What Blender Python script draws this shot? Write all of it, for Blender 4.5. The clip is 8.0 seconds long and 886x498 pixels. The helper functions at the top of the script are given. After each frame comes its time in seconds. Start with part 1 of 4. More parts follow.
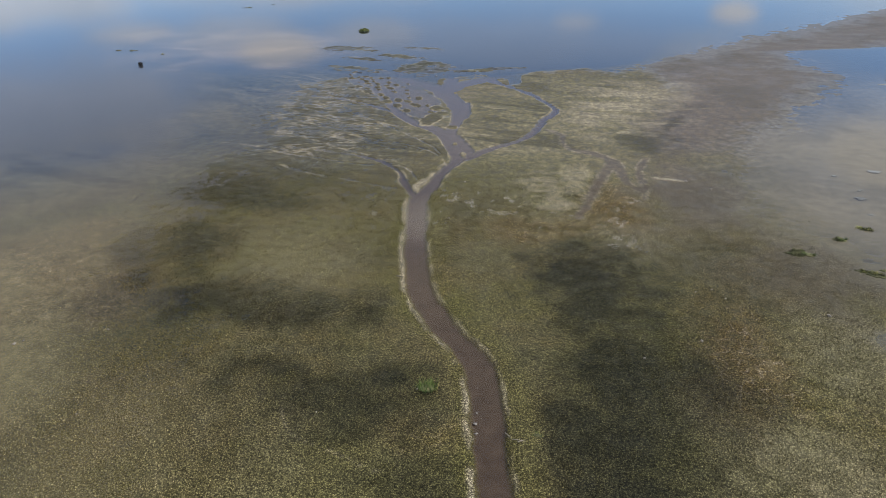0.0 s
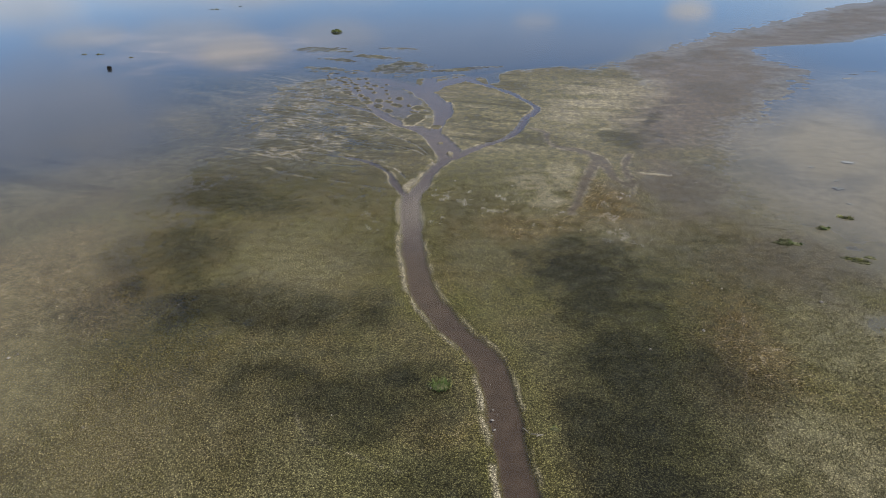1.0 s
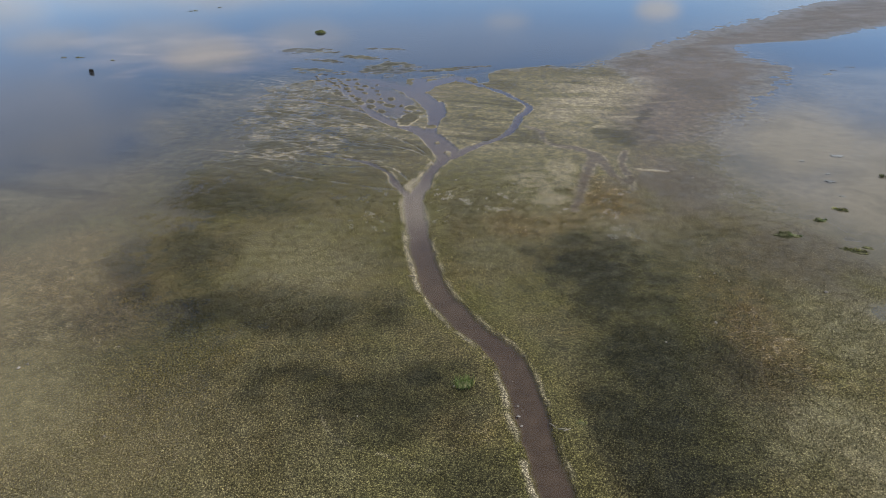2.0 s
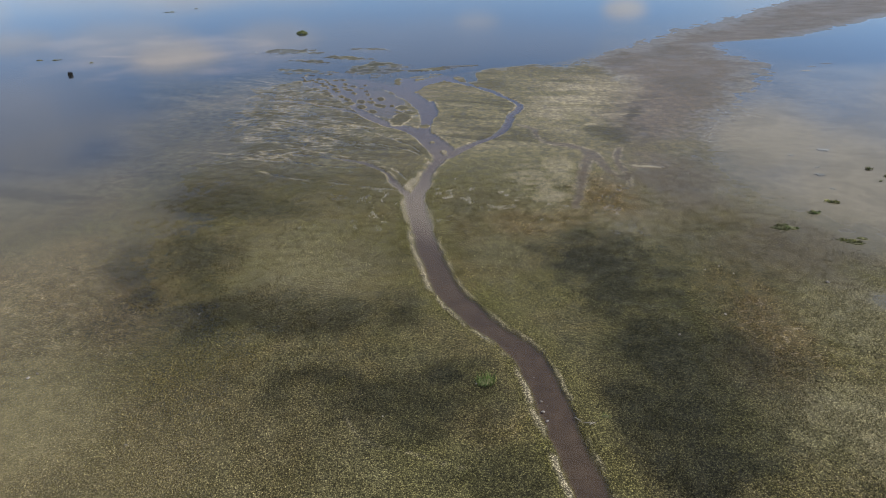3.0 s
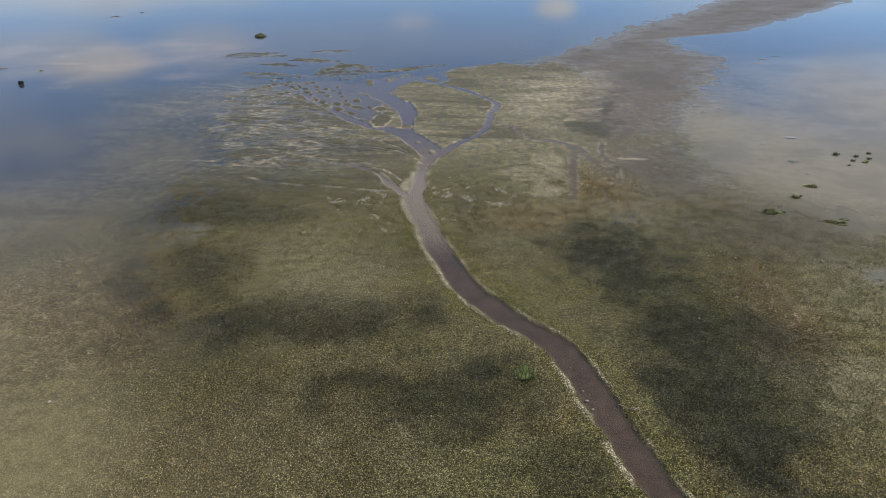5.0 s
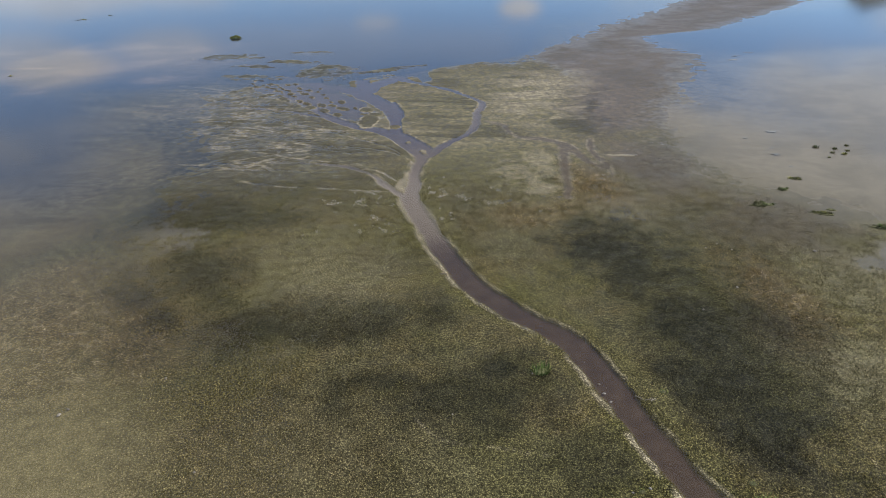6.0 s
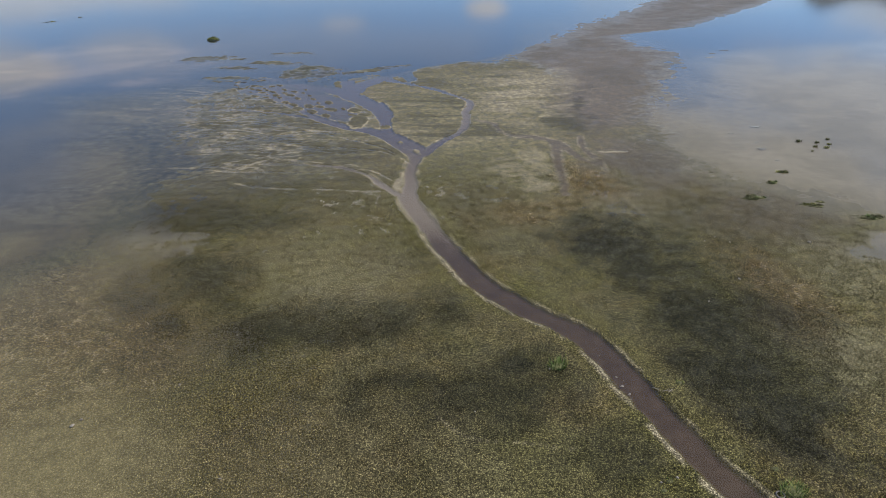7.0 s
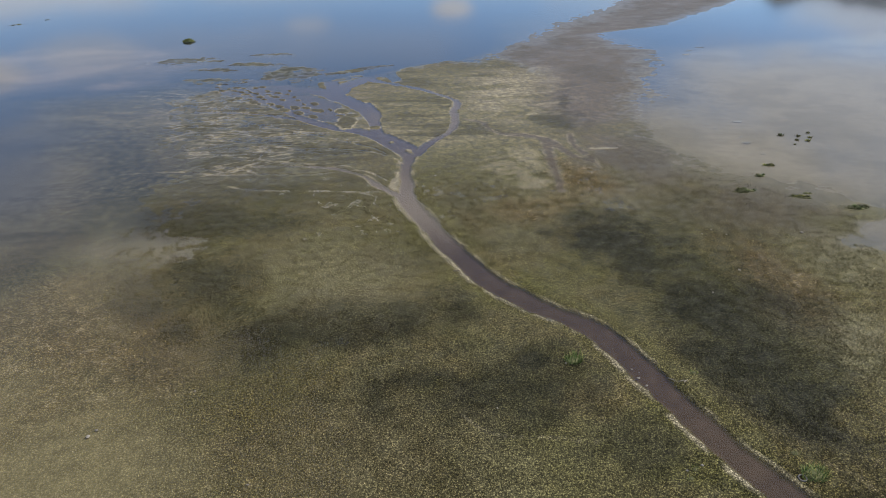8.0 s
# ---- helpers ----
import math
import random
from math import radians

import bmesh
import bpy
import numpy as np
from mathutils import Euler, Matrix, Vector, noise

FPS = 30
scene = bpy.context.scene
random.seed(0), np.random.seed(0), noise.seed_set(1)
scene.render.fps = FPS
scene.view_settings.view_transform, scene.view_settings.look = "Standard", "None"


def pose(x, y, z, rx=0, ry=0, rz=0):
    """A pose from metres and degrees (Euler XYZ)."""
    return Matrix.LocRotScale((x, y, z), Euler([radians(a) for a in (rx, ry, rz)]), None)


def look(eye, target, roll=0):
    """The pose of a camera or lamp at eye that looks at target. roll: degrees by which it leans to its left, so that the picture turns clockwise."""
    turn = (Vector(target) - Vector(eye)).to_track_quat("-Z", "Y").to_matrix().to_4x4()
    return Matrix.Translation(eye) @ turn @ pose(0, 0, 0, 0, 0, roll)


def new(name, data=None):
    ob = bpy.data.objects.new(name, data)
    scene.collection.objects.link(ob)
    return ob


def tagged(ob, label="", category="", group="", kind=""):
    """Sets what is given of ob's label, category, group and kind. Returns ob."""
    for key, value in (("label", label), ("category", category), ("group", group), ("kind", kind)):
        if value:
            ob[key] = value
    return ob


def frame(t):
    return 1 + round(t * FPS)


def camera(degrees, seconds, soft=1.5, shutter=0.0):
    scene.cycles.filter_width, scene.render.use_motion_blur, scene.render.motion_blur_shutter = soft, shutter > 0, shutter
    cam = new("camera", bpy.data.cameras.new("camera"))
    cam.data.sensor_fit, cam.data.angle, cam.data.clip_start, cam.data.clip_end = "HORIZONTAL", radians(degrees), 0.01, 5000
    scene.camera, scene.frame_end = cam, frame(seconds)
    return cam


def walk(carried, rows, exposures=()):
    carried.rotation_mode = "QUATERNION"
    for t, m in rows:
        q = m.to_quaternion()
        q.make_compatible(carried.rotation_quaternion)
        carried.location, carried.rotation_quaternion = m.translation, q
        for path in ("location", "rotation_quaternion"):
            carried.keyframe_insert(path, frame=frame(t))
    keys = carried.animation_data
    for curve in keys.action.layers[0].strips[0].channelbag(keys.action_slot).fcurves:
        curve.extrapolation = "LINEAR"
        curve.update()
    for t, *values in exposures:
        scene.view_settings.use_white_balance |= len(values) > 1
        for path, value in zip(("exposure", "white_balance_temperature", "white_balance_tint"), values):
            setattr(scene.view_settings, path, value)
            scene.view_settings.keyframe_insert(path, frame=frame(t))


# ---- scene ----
cam = camera(70.2, 8.0, soft=0.75)
PATH = [
    (0, (-0.178, -0.144, 38.182), (-0.239, 1.595, 37.195), -0.6),
    (0.5, (-1.962, -0.215, 38.105), (-1.973, 1.525, 37.118), -0.6),
    (1, (-3.916, -0.303, 38.146), (-3.873, 1.436, 37.159), -0.5),
    (1.5, (-5.812, -0.314, 38.132), (-5.732, 1.424, 37.145), -0.5),
    (3, (-11.757, -0.063, 37.97), (-11.559, 1.666, 36.984), -0.3),
    (3.5, (-13.659, 0.136, 38.065), (-13.423, 1.859, 37.078), -0.3),
    (4, (-15.716, 0.359, 38.034), (-15.441, 2.077, 37.047), -0.3),
    (4.5, (-17.655, 0.628, 37.946), (-17.335, 2.338, 36.96), -0.2),
    (6, (-23.383, 1.727, 37.82), (-22.924, 3.407, 36.836), -0.1),
    (6.5, (-25.231, 2.159, 37.789), (-24.731, 3.826, 36.804), 0.0),
    (7, (-27.162, 2.736, 37.622), (-26.618, 4.391, 36.64), 0.1),
    (7.5, (-28.915, 3.261, 37.545), (-28.33, 4.902, 36.563), 0.2),
    (8, (-30.917, 3.935, 37.469), (-30.287, 5.56, 36.488), 0.2),
]
walk(cam, [(t, look(eye, target, roll)) for t, eye, target, roll in PATH])

# ---- sky, sun, exposure ----
SUN_AZ, SUN_EL = 104.0, 48.0     # degrees clockwise from +y, and above the horizon
scene.view_settings.exposure = 0.04

# clouds: azimuth, elevation, half width, half height (degrees), brightness
CLOUDS = [
    (22.0, 8.5, 1.9, 0.8, 0.90), (9.6, 9.7, 2.4, 0.7, 0.50), (-15.5, 11.6, 4.6, 1.5, 0.75),
    (-20.0, 10.2, 5.5, 1.7, 0.45), (-27.0, 9.5, 3.5, 0.8, 0.60), (-35.0, 6.8, 10.0, 2.0, 0.60),
    (-14.0, 6.0, 16.0, 2.2, 0.60), (-8.0, 10.6, 5.0, 1.5, 0.45), (8.0, 6.6, 10.0, 1.2, 0.40), (30.0, 5.2, 14.0, 2.6, 0.40), (55.0, 7.6, 7.0, 2.2, 0.6),
    (54.0, 14.0, 12.0, 4.6, 0.62), (34.5, 18.0, 6.0, 3.4, 0.75), (46.0, 20.0, 14.0, 5.0, 0.8),
    (-5.0, 17.0, 17.0, 4.5, 0.12), (-3.0, 34.0, 9.0, 4.2, 0.80), (13.0, 25.0, 12.0, 4.8, 0.75), (60.0, 33.0, 14.0, 8.0, 0.7), (9.0, 26.2, 21.0, 3.4, 0.9), (2.0, 11.4, 22.0, 2.2, 0.2),
    (-36.0, 45.0, 17.0, 8.5, 1.0), (-35.0, 24.0, 14.0, 6.0, 0.55), (-36.0, 14.5, 15.0, 4.5, 0.38),
]


def link(tree, out, inp):
    tree.links.new(out, inp)


def math_node(tree, op, a, b=None, c=None, clamp=False):
    n = tree.nodes.new("ShaderNodeMath")
    n.operation, n.use_clamp = op, clamp
    for i, v in enumerate((a, b, c)):
        if v is None:
            continue
        if isinstance(v, (int, float)):
            n.inputs[i].default_value = v
        else:
            link(tree, v, n.inputs[i])
    return n.outputs[0]


def mix_rgb(tree, fac, a, b, blend="MIX"):
    n = tree.nodes.new("ShaderNodeMix")
    n.data_type, n.blend_type = "RGBA", blend
    n.clamp_factor = True
    for sock, v in ((n.inputs[0], fac), (n.inputs[6], a), (n.inputs[7], b)):
        if isinstance(v, (int, float)):
            sock.default_value = v if sock.type == "VALUE" else (v, v, v, 1.0)
        elif isinstance(v, tuple):
            sock.default_value = (*v, 1.0)
        else:
            link(tree, v, sock)
    return n.outputs[2]


def noise_tex(tree, vec, scale, detail=4.0, rough=0.55, distort=0.0, out=0):
    n = tree.nodes.new("ShaderNodeTexNoise")
    n.inputs["Scale"].default_value, n.inputs["Detail"].default_value = scale, detail
    n.inputs["Roughness"].default_value, n.inputs["Distortion"].default_value = rough, distort
    if vec is not None:
        link(tree, vec, n.inputs["Vector"])
    return n.outputs[out]


def ramp(tree, fac, lo, hi, a=0.0, b=1.0):
    n = tree.nodes.new("ShaderNodeMapRange")
    n.interpolation_type = "SMOOTHSTEP"
    for i, v in enumerate((fac, lo, hi, a, b)):
        if isinstance(v, (int, float)):
            n.inputs[i].default_value = v
        else:
            link(tree, v, n.inputs[i])
    return n.outputs[0]


def build_world():
    world = bpy.data.worlds.new("sky")
    scene.world = world
    world.use_nodes = True
    t = world.node_tree
    t.nodes.clear()
    sky = t.nodes.new("ShaderNodeTexSky")
    sky.sky_type, sky.sun_disc = "NISHITA", False
    sky.sun_elevation, sky.sun_rotation = radians(SUN_EL), radians(SUN_AZ)
    sky.altitude, sky.air_density, sky.dust_density, sky.ozone_density = 1700, 1.0, 0.1, 3.0
    co = t.nodes.new("ShaderNodeTexCoord").outputs["Generated"]
    sep = t.nodes.new("ShaderNodeSeparateXYZ")
    link(t, co, sep.inputs[0])
    x, y, z = sep.outputs
    az = math_node(t, "MULTIPLY", math_node(t, "ARCTAN2", x, y), 57.29578)
    el = math_node(t, "MULTIPLY", math_node(t, "ARCSINE", z), 57.29578)
    # ragged edges: noise in a flattened sky space
    comb = t.nodes.new("ShaderNodeCombineXYZ")
    link(t, math_node(t, "MULTIPLY", az, 0.45), comb.inputs[0])
    link(t, el, comb.inputs[1])
    warp = noise_tex(t, comb.outputs[0], 0.28, 4.0, 0.55)
    fine = noise_tex(t, comb.outputs[0], 0.55, 5.0, 0.6)
    cover = None
    for a, e, wa, we, bright in CLOUDS:
        da = math_node(t, "DIVIDE", math_node(t, "SUBTRACT", az, a), wa)
        de = math_node(t, "DIVIDE", math_node(t, "SUBTRACT", el, e), we)
        d = math_node(t, "SQRT", math_node(t, "ADD", math_node(t, "MULTIPLY", da, da), math_node(t, "MULTIPLY", de, de)))
        d = math_node(t, "ADD", d, math_node(t, "MULTIPLY", math_node(t, "SUBTRACT", warp, 0.5), 1.3))
        m = ramp(t, d, 1.25, 0.45, 0.0, bright)
        cover = m if cover is None else math_node(t, "MAXIMUM", cover, m)
    # the rest of the sky: scattered cumulus, drawn on a flat cloud layer
    low = math_node(t, "MAXIMUM", z, 0.06)
    lay = t.nodes.new("ShaderNodeCombineXYZ")
    link(t, math_node(t, "DIVIDE", x, low), lay.inputs[0])
    link(t, math_node(t, "DIVIDE", y, low), lay.inputs[1])
    scatter = ramp(t, noise_tex(t, lay.outputs[0], 1.1, 6.0, 0.55, 0.4), 0.42, 0.62, 0.0, 0.6)
    scatter = math_node(t, "MULTIPLY", scatter, ramp(t, el, 12.5, 18.0))
    haze = ramp(t, el, 7.5, 1.0, 0.0, 0.6)
    cover = math_node(t, "MAXIMUM", math_node(t, "MAXIMUM", cover, scatter), haze)
    cover = math_node(t, "MULTIPLY", cover, ramp(t, el, -1.0, 1.0))
    tone = mix_rgb(t, fine, (3.3, 3.2, 3.15), (7.6, 7.0, 6.4))
    # a bank of sunlit cumulus, brighter than the rest
    da = math_node(t, "DIVIDE", math_node(t, "SUBTRACT", az, 9.0), 21.0)
    de = math_node(t, "DIVIDE", math_node(t, "SUBTRACT", el, 26.2), 3.5)
    d = math_node(t, "SQRT", math_node(t, "ADD", math_node(t, "MULTIPLY", da, da), math_node(t, "MULTIPLY", de, de)))
    d = math_node(t, "ADD", d, math_node(t, "MULTIPLY", math_node(t, "SUBTRACT", warp, 0.5), 1.2))
    tone = mix_rgb(t, ramp(t, d, 1.1, 0.7), tone, (10.6, 10.1, 9.8))
    clear = mix_rgb(t, 1.0, sky.outputs[0], (0.93, 0.98, 1.06), "MULTIPLY")
    col = mix_rgb(t, cover, clear, tone)
    bg = t.nodes.new("ShaderNodeBackground")
    link(t, col, bg.inputs[0])
    bg.inputs[1].default_value = 0.175
    out = t.nodes.new("ShaderNodeOutputWorld")
    link(t, bg.outputs[0], out.inputs[0])


build_world()
sun = new("sun", bpy.data.lights.new("sun", "SUN"))
sun.data.energy, sun.data.angle, sun.data.color = 3.9, radians(0.53), (1.0, 0.92, 0.78)
_a, _e = radians(SUN_AZ), radians(SUN_EL)
_to = Vector((math.sin(_a) * math.cos(_e), math.cos(_a) * math.cos(_e), math.sin(_e)))
sun.matrix_world = look(_to * 300, (0, 0, 0))


# ---- noise and shape fields of the ground plan (metres) ----
LATTICES = {}


def lattice(seed):
    if seed not in LATTICES:
        LATTICES[seed] = np.random.RandomState(seed).rand(256, 256).astype(np.float32)
    return LATTICES[seed]


def vnoise(X, Y, scale, seed):
    """Smooth value noise, 0 to 1, features of about scale metres."""
    g = lattice(seed)
    u, v = X / scale + 1000.37, Y / scale + 1000.91
    i, j = np.floor(u).astype(int), np.floor(v).astype(int)
    a, b = u - i, v - j
    a, b = a * a * (3 - 2 * a), b * b * (3 - 2 * b)
    i0, i1, j0, j1 = i & 255, (i + 1) & 255, j & 255, (j + 1) & 255
    return (g[i0, j0] * (1 - a) + g[i1, j0] * a) * (1 - b) + (g[i0, j1] * (1 - a) + g[i1, j1] * a) * b


def fbm(X, Y, scale, seed, octaves=4):
    s, amp, tot = 0.0, 1.0, 0.0
    c, d = math.cos(0.6), math.sin(0.6)
    for k in range(octaves):
        s = s + amp * vnoise(X, Y, scale, seed + k)
        tot += amp
        amp *= 0.5
        scale *= 0.47
        X, Y = X * c - Y * d, X * d + Y * c
    return s / tot


def step(v, lo, hi):
    q = np.clip((v - lo) / (hi - lo), 0, 1)
    return q * q * (3 - 2 * q)


def smooth_line(pts, per=5):
    """Catmull-Rom through (x, y, width) points."""
    p = [np.array(q, float) for q in pts]
    p = [2 * p[0] - p[1]] + p + [2 * p[-1] - p[-2]]
    out = []
    for k in range(1, len(p) - 2):
        for i in range(per):
            s = i / per
            out.append(0.5 * (2 * p[k] + (p[k + 1] - p[k - 1]) * s + (2 * p[k - 1] - 5 * p[k] + 4 * p[k + 1] - p[k + 2]) * s * s
                              + (3 * p[k] - p[k - 1] - 3 * p[k + 1] + p[k + 2]) * s ** 3))
    out.append(p[-2])
    return out


def bank_distance(X, Y, line, reach=6.0, D=None):
    """Distance from the banks of a line of (x, y, width): negative in the channel."""
    D = np.full(X.shape, 99.0) if D is None else D
    for (x0, y0, w0), (x1, y1, w1) in zip(line, line[1:]):
        r = reach + max(w0, w1)
        sel = np.nonzero((X > min(x0, x1) - r) & (X < max(x0, x1) + r) & (Y > min(y0, y1) - r) & (Y < max(y0, y1) + r))
        if not len(sel[0]):
            continue
        px, py = X[sel] - x0, Y[sel] - y0
        dx, dy = x1 - x0, y1 - y0
        s = np.clip((px * dx + py * dy) / (dx * dx + dy * dy + 1e-9), 0, 1)
        d = np.hypot(px - s * dx, py - s * dy) - 0.5 * (w0 + (w1 - w0) * s)
        D[sel] = np.minimum(D[sel], d)
    return D


def blob(X, Y, x, y, rx, ry, turn=0.0, soft=0.5, rag=0.5, seed=5, scale=None):
    """A patch with a ragged, soft outline: 1 inside, 0 outside."""
    c, s = math.cos(radians(turn)), math.sin(radians(turn))
    out = np.zeros(X.shape)
    reach = (1 + soft + rag) * max(rx, ry)
    sel = np.nonzero((np.abs(X - x) < reach) & (np.abs(Y - y) < reach))
    if not len(sel[0]):
        return out
    px, py = X[sel], Y[sel]
    u, v = (px - x) * c + (py - y) * s, -(px - x) * s + (py - y) * c
    d = np.hypot(u / rx, v / ry)
    d = d + rag * (fbm(px, py, scale or 0.6 * min(rx, ry), seed) - 0.5) * 2
    out[sel] = 1 - step(d, 1 - soft, 1 + soft)
    return out


# channels: x, y, width
MAIN = smooth_line([(8, -60, 4), (6, -30, 3.6), (5.2, -6, 3.4), (4.6, 10, 3.3), (3.8, 19, 3.2), (3.2, 24.2, 3.2), (2.7, 27, 3.0), (2.4, 30.7, 2.8),
                    (2.1, 35, 2.8), (2.0, 38, 3.1), (1.9, 41.4, 3.2), (1.4, 45.1, 3.2), (0.4, 47.6, 2.9), (-0.8, 49.3, 2.7), (-1.9, 51.1, 2.9),
                    (-2.8, 53, 3.1), (-3.8, 55.1, 3.1), (-4.9, 58.3, 3.1), (-5.4, 61.9, 3.1), (-5.8, 65.8, 3.0), (-6.1, 70.1, 3.0),
                    (-6.3, 74.9, 3.0), (-6.5, 80.1, 3.0), (-6.2, 83, 2.8), (-4.9, 86, 2.4), (-3.8, 90.3, 2.1), (-2.3, 93.8, 2.0),
                    (-1.1, 96.2, 2.3), (-0.3, 99.6, 4.0)], 4)
BRANCH_WEST = smooth_line([(-7.2, 83, 1.5), (-8.9, 87, 1.2), (-10, 91.2, 0.8), (-11.9, 94.2, 0.9), (-14, 96.4, 1.0), (-16.5, 97.9, 0.7), (-20, 99.4, 0.35),
                           (-26, 101.4, 0.15)])
BRANCH_EAST = smooth_line([(0.4, 97.5, 2.2), (4.9, 102.1, 1.6), (8.6, 104.8, 1.4), (11.7, 108.6, 1.5), (13.8, 113.2, 1.7), (15.4, 117.8, 1.7),
                           (17.4, 120.8, 1.7), (18.2, 124.2, 1.6), (16.7, 129.2, 1.2), (14.3, 134.8, 1.1), (11.3, 139.3, 1.3), (8.2, 143.3, 2), (6.1, 147.3, 3), (7.8, 153, 4)])
ARM_A = smooth_line([(-0.4, 100.4, 4.6), (-2.5, 107.5, 4.0), (-5.3, 111.9, 2.9), (-8.7, 114.8, 2.5), (-11.7, 119.3, 2.2), (-14.6, 125.6, 1.9),
                     (-17.2, 133.8, 2.2), (-20.5, 142.9, 1.6), (-27, 148, 1.0)])
ARM_B = smooth_line([(-2.9, 108.5, 2.6), (-2.0, 113, 2.2), (-1.3, 118, 2.6), (-1.2, 125.6, 3.8), (-3.6, 134, 4.4), (-6.5, 140.4, 4.6), (-11.2, 144.8, 4.4), (-16.6, 152.5, 3.8),
                     (-22.7, 163, 3.4), (-28, 171.3, 3.0), (-40, 181, 5)])
ARM_C = smooth_line([(-4.0, 137, 4), (-0.8, 142.5, 4.6), (2.5, 145.4, 4.2), (5.0, 148.0, 3.6), (9.0, 150.6, 3.0), (12.5, 155.7, 3.2), (13, 166, 5)])
ARM_F = smooth_line([(-3.5, 142, 3), (-2.5, 149, 3.6), (-1.5, 155, 4), (-1, 163, 6)])
ARM_D = smooth_line([(-15.2, 128, 1.2), (-19.5, 137, 1.0), (-21.5, 145, 0.9), (-27, 151, 0.8), (-36, 158, 0.8), (-46, 163, 1.0)])
ARM_E = smooth_line([(-11.2, 119, 1.2), (-16.5, 124.5, 0.9), (-22, 129, 0.7), (-31, 133.5, 0.6), (-42, 136, 0.6)])
BAY = smooth_line([(-1.0, 117, 1.4), (0.2, 120, 1.8), (0.6, 124, 2.0), (0.2, 128, 2.0)])
TRACK = smooth_line([(15.2, 111.7, 0.4), (17.4, 108.6, 0.5), (17.2, 103.5, 0.7), (18.9, 100.8, 0.9), (21.5, 99.5, 1.2), (23.3, 97.5, 1.5), (24.1, 94.5, 1.7),
                     (24.4, 88.0, 1.1), (25.9, 83.9, 0.5)])
TRACK_B = smooth_line([(23.6, 95.0, 1.5), (21.6, 90.5, 1.5), (19.4, 85.7, 1.2), (17.2, 80.0, 0.9), (15.4, 76.0, 0.5)])
TRACK_C = smooth_line([(29.4, 97, 0.8), (27.6, 93.2, 0.9), (26.8, 89.8, 0.9), (26.6, 85.6, 0.9), (25.5, 82, 0.5)])
FAR_BANK = smooth_line([(11, 157.6, 0.3), (19, 157.0, 0.7), (27, 156.6, 1.0), (34, 156.0, 0.8), (41, 155.2, 0.4)])
TRAIL = smooth_line([(-15.6, 39.5, 0.05), (-14.6, 37.4, 0.06), (-13.1, 35.9, 0.07), (-9.6, 34.4, 0.07), (-7.5, 33.2, 0.05), (-4.6, 32.4, 0.04)])
CREEK_EDGE = smooth_line([(17.0, 109, 0.15), (17.1, 104.2, 0.2), (18.4, 101.0, 0.2), (20.8, 100, 0.15)])


def fan_lines():
    """Thin silt rills that spread westward from the channel and its arms."""
    r = random.Random(11)
    lines = [
        [(-2.7, 94.3), (-4.8, 99.6), (-9.8, 103.8), (-17.2, 107.0), (-22.5, 109.8), (-29, 111.4)],
        [(-3.4, 97.1), (-5.2, 102.5), (-9.2, 107.7), (-16.3, 116.0), (-22.1, 122.1), (-30, 126)],
        [(-7.1, 88.5), (-8.6, 92.3), (-10.5, 94.0), (-14.8, 94.5), (-18.3, 95.0), (-23.4, 97.1), (-30.2, 99.5), (-37.2, 103.4), (-44.2, 105.4)],
        [(-10.4, 94.5), (-11.8, 96.9), (-14.6, 96.4), (-18.0, 98.6), (-19.6, 100.3), (-22.2, 102.3), (-23.9, 104.1)],
        [(-17.8, 99.8), (-21.3, 102.1), (-23.9, 104.1), (-23.4, 105.9), (-25.7, 107.1), (-29.4, 108.4), (-34, 110.5)],
        [(-21, 96), (-25.0, 98.1), (-26.7, 100.5), (-29.3, 100.0), (-32.0, 102.5), (-36, 103)],
        [(-12, 101.5), (-17.3, 105.9), (-20.8, 110.3), (-24.5, 112.9), (-30.3, 116.1), (-36.3, 119.3)],
        [(-28, 122), (-34.6, 125.6), (-38.6, 124.3), (-44.5, 123.9)],
        [(-17.6, 141.1), (-21.1, 142.0), (-28.2, 148.8), (-33.0, 147.7), (-38.0, 151.5), (-43.1, 155.4)],
        [(-17.1, 132.2), (-21.4, 137.6), (-28.3, 140.9), (-35.3, 144.6), (-41.3, 147.7)],
        [(-7.9, 84.6), (-12.6, 86.1), (-17.8, 88.5), (-23.9, 90.8), (-29.5, 94.3)],
        [(-13.1, 123.6), (-18.2, 132.6), (-22.8, 142.1), (-31.6, 145.6), (-42, 150.4)],
    ]
    out = [[(x, y, 0.14 + 0.16 * r.random()) for x, y in l] for l in lines]
    for k in range(70):
        s = r.random()
        x, y = (-3 - 14 * s, 97 + 34 * s + r.uniform(-3, 4))
        ang = radians(r.uniform(150, 174) - 8 * s)
        w, l = r.uniform(0.01, 0.10), []
        x, y = x + r.uniform(-14, 0), y + r.uniform(-2, 6)
        for i in range(r.randint(5, 12)):
            l.append((x, y, w))
            ang += r.uniform(-0.22, 0.22)
            q = r.uniform(1.8, 4.2)
            x, y, w = x + q * math.cos(ang), y + q * math.sin(ang), w * 0.93
        out.append(l)
    return [smooth_line(l, 3) for l in out]


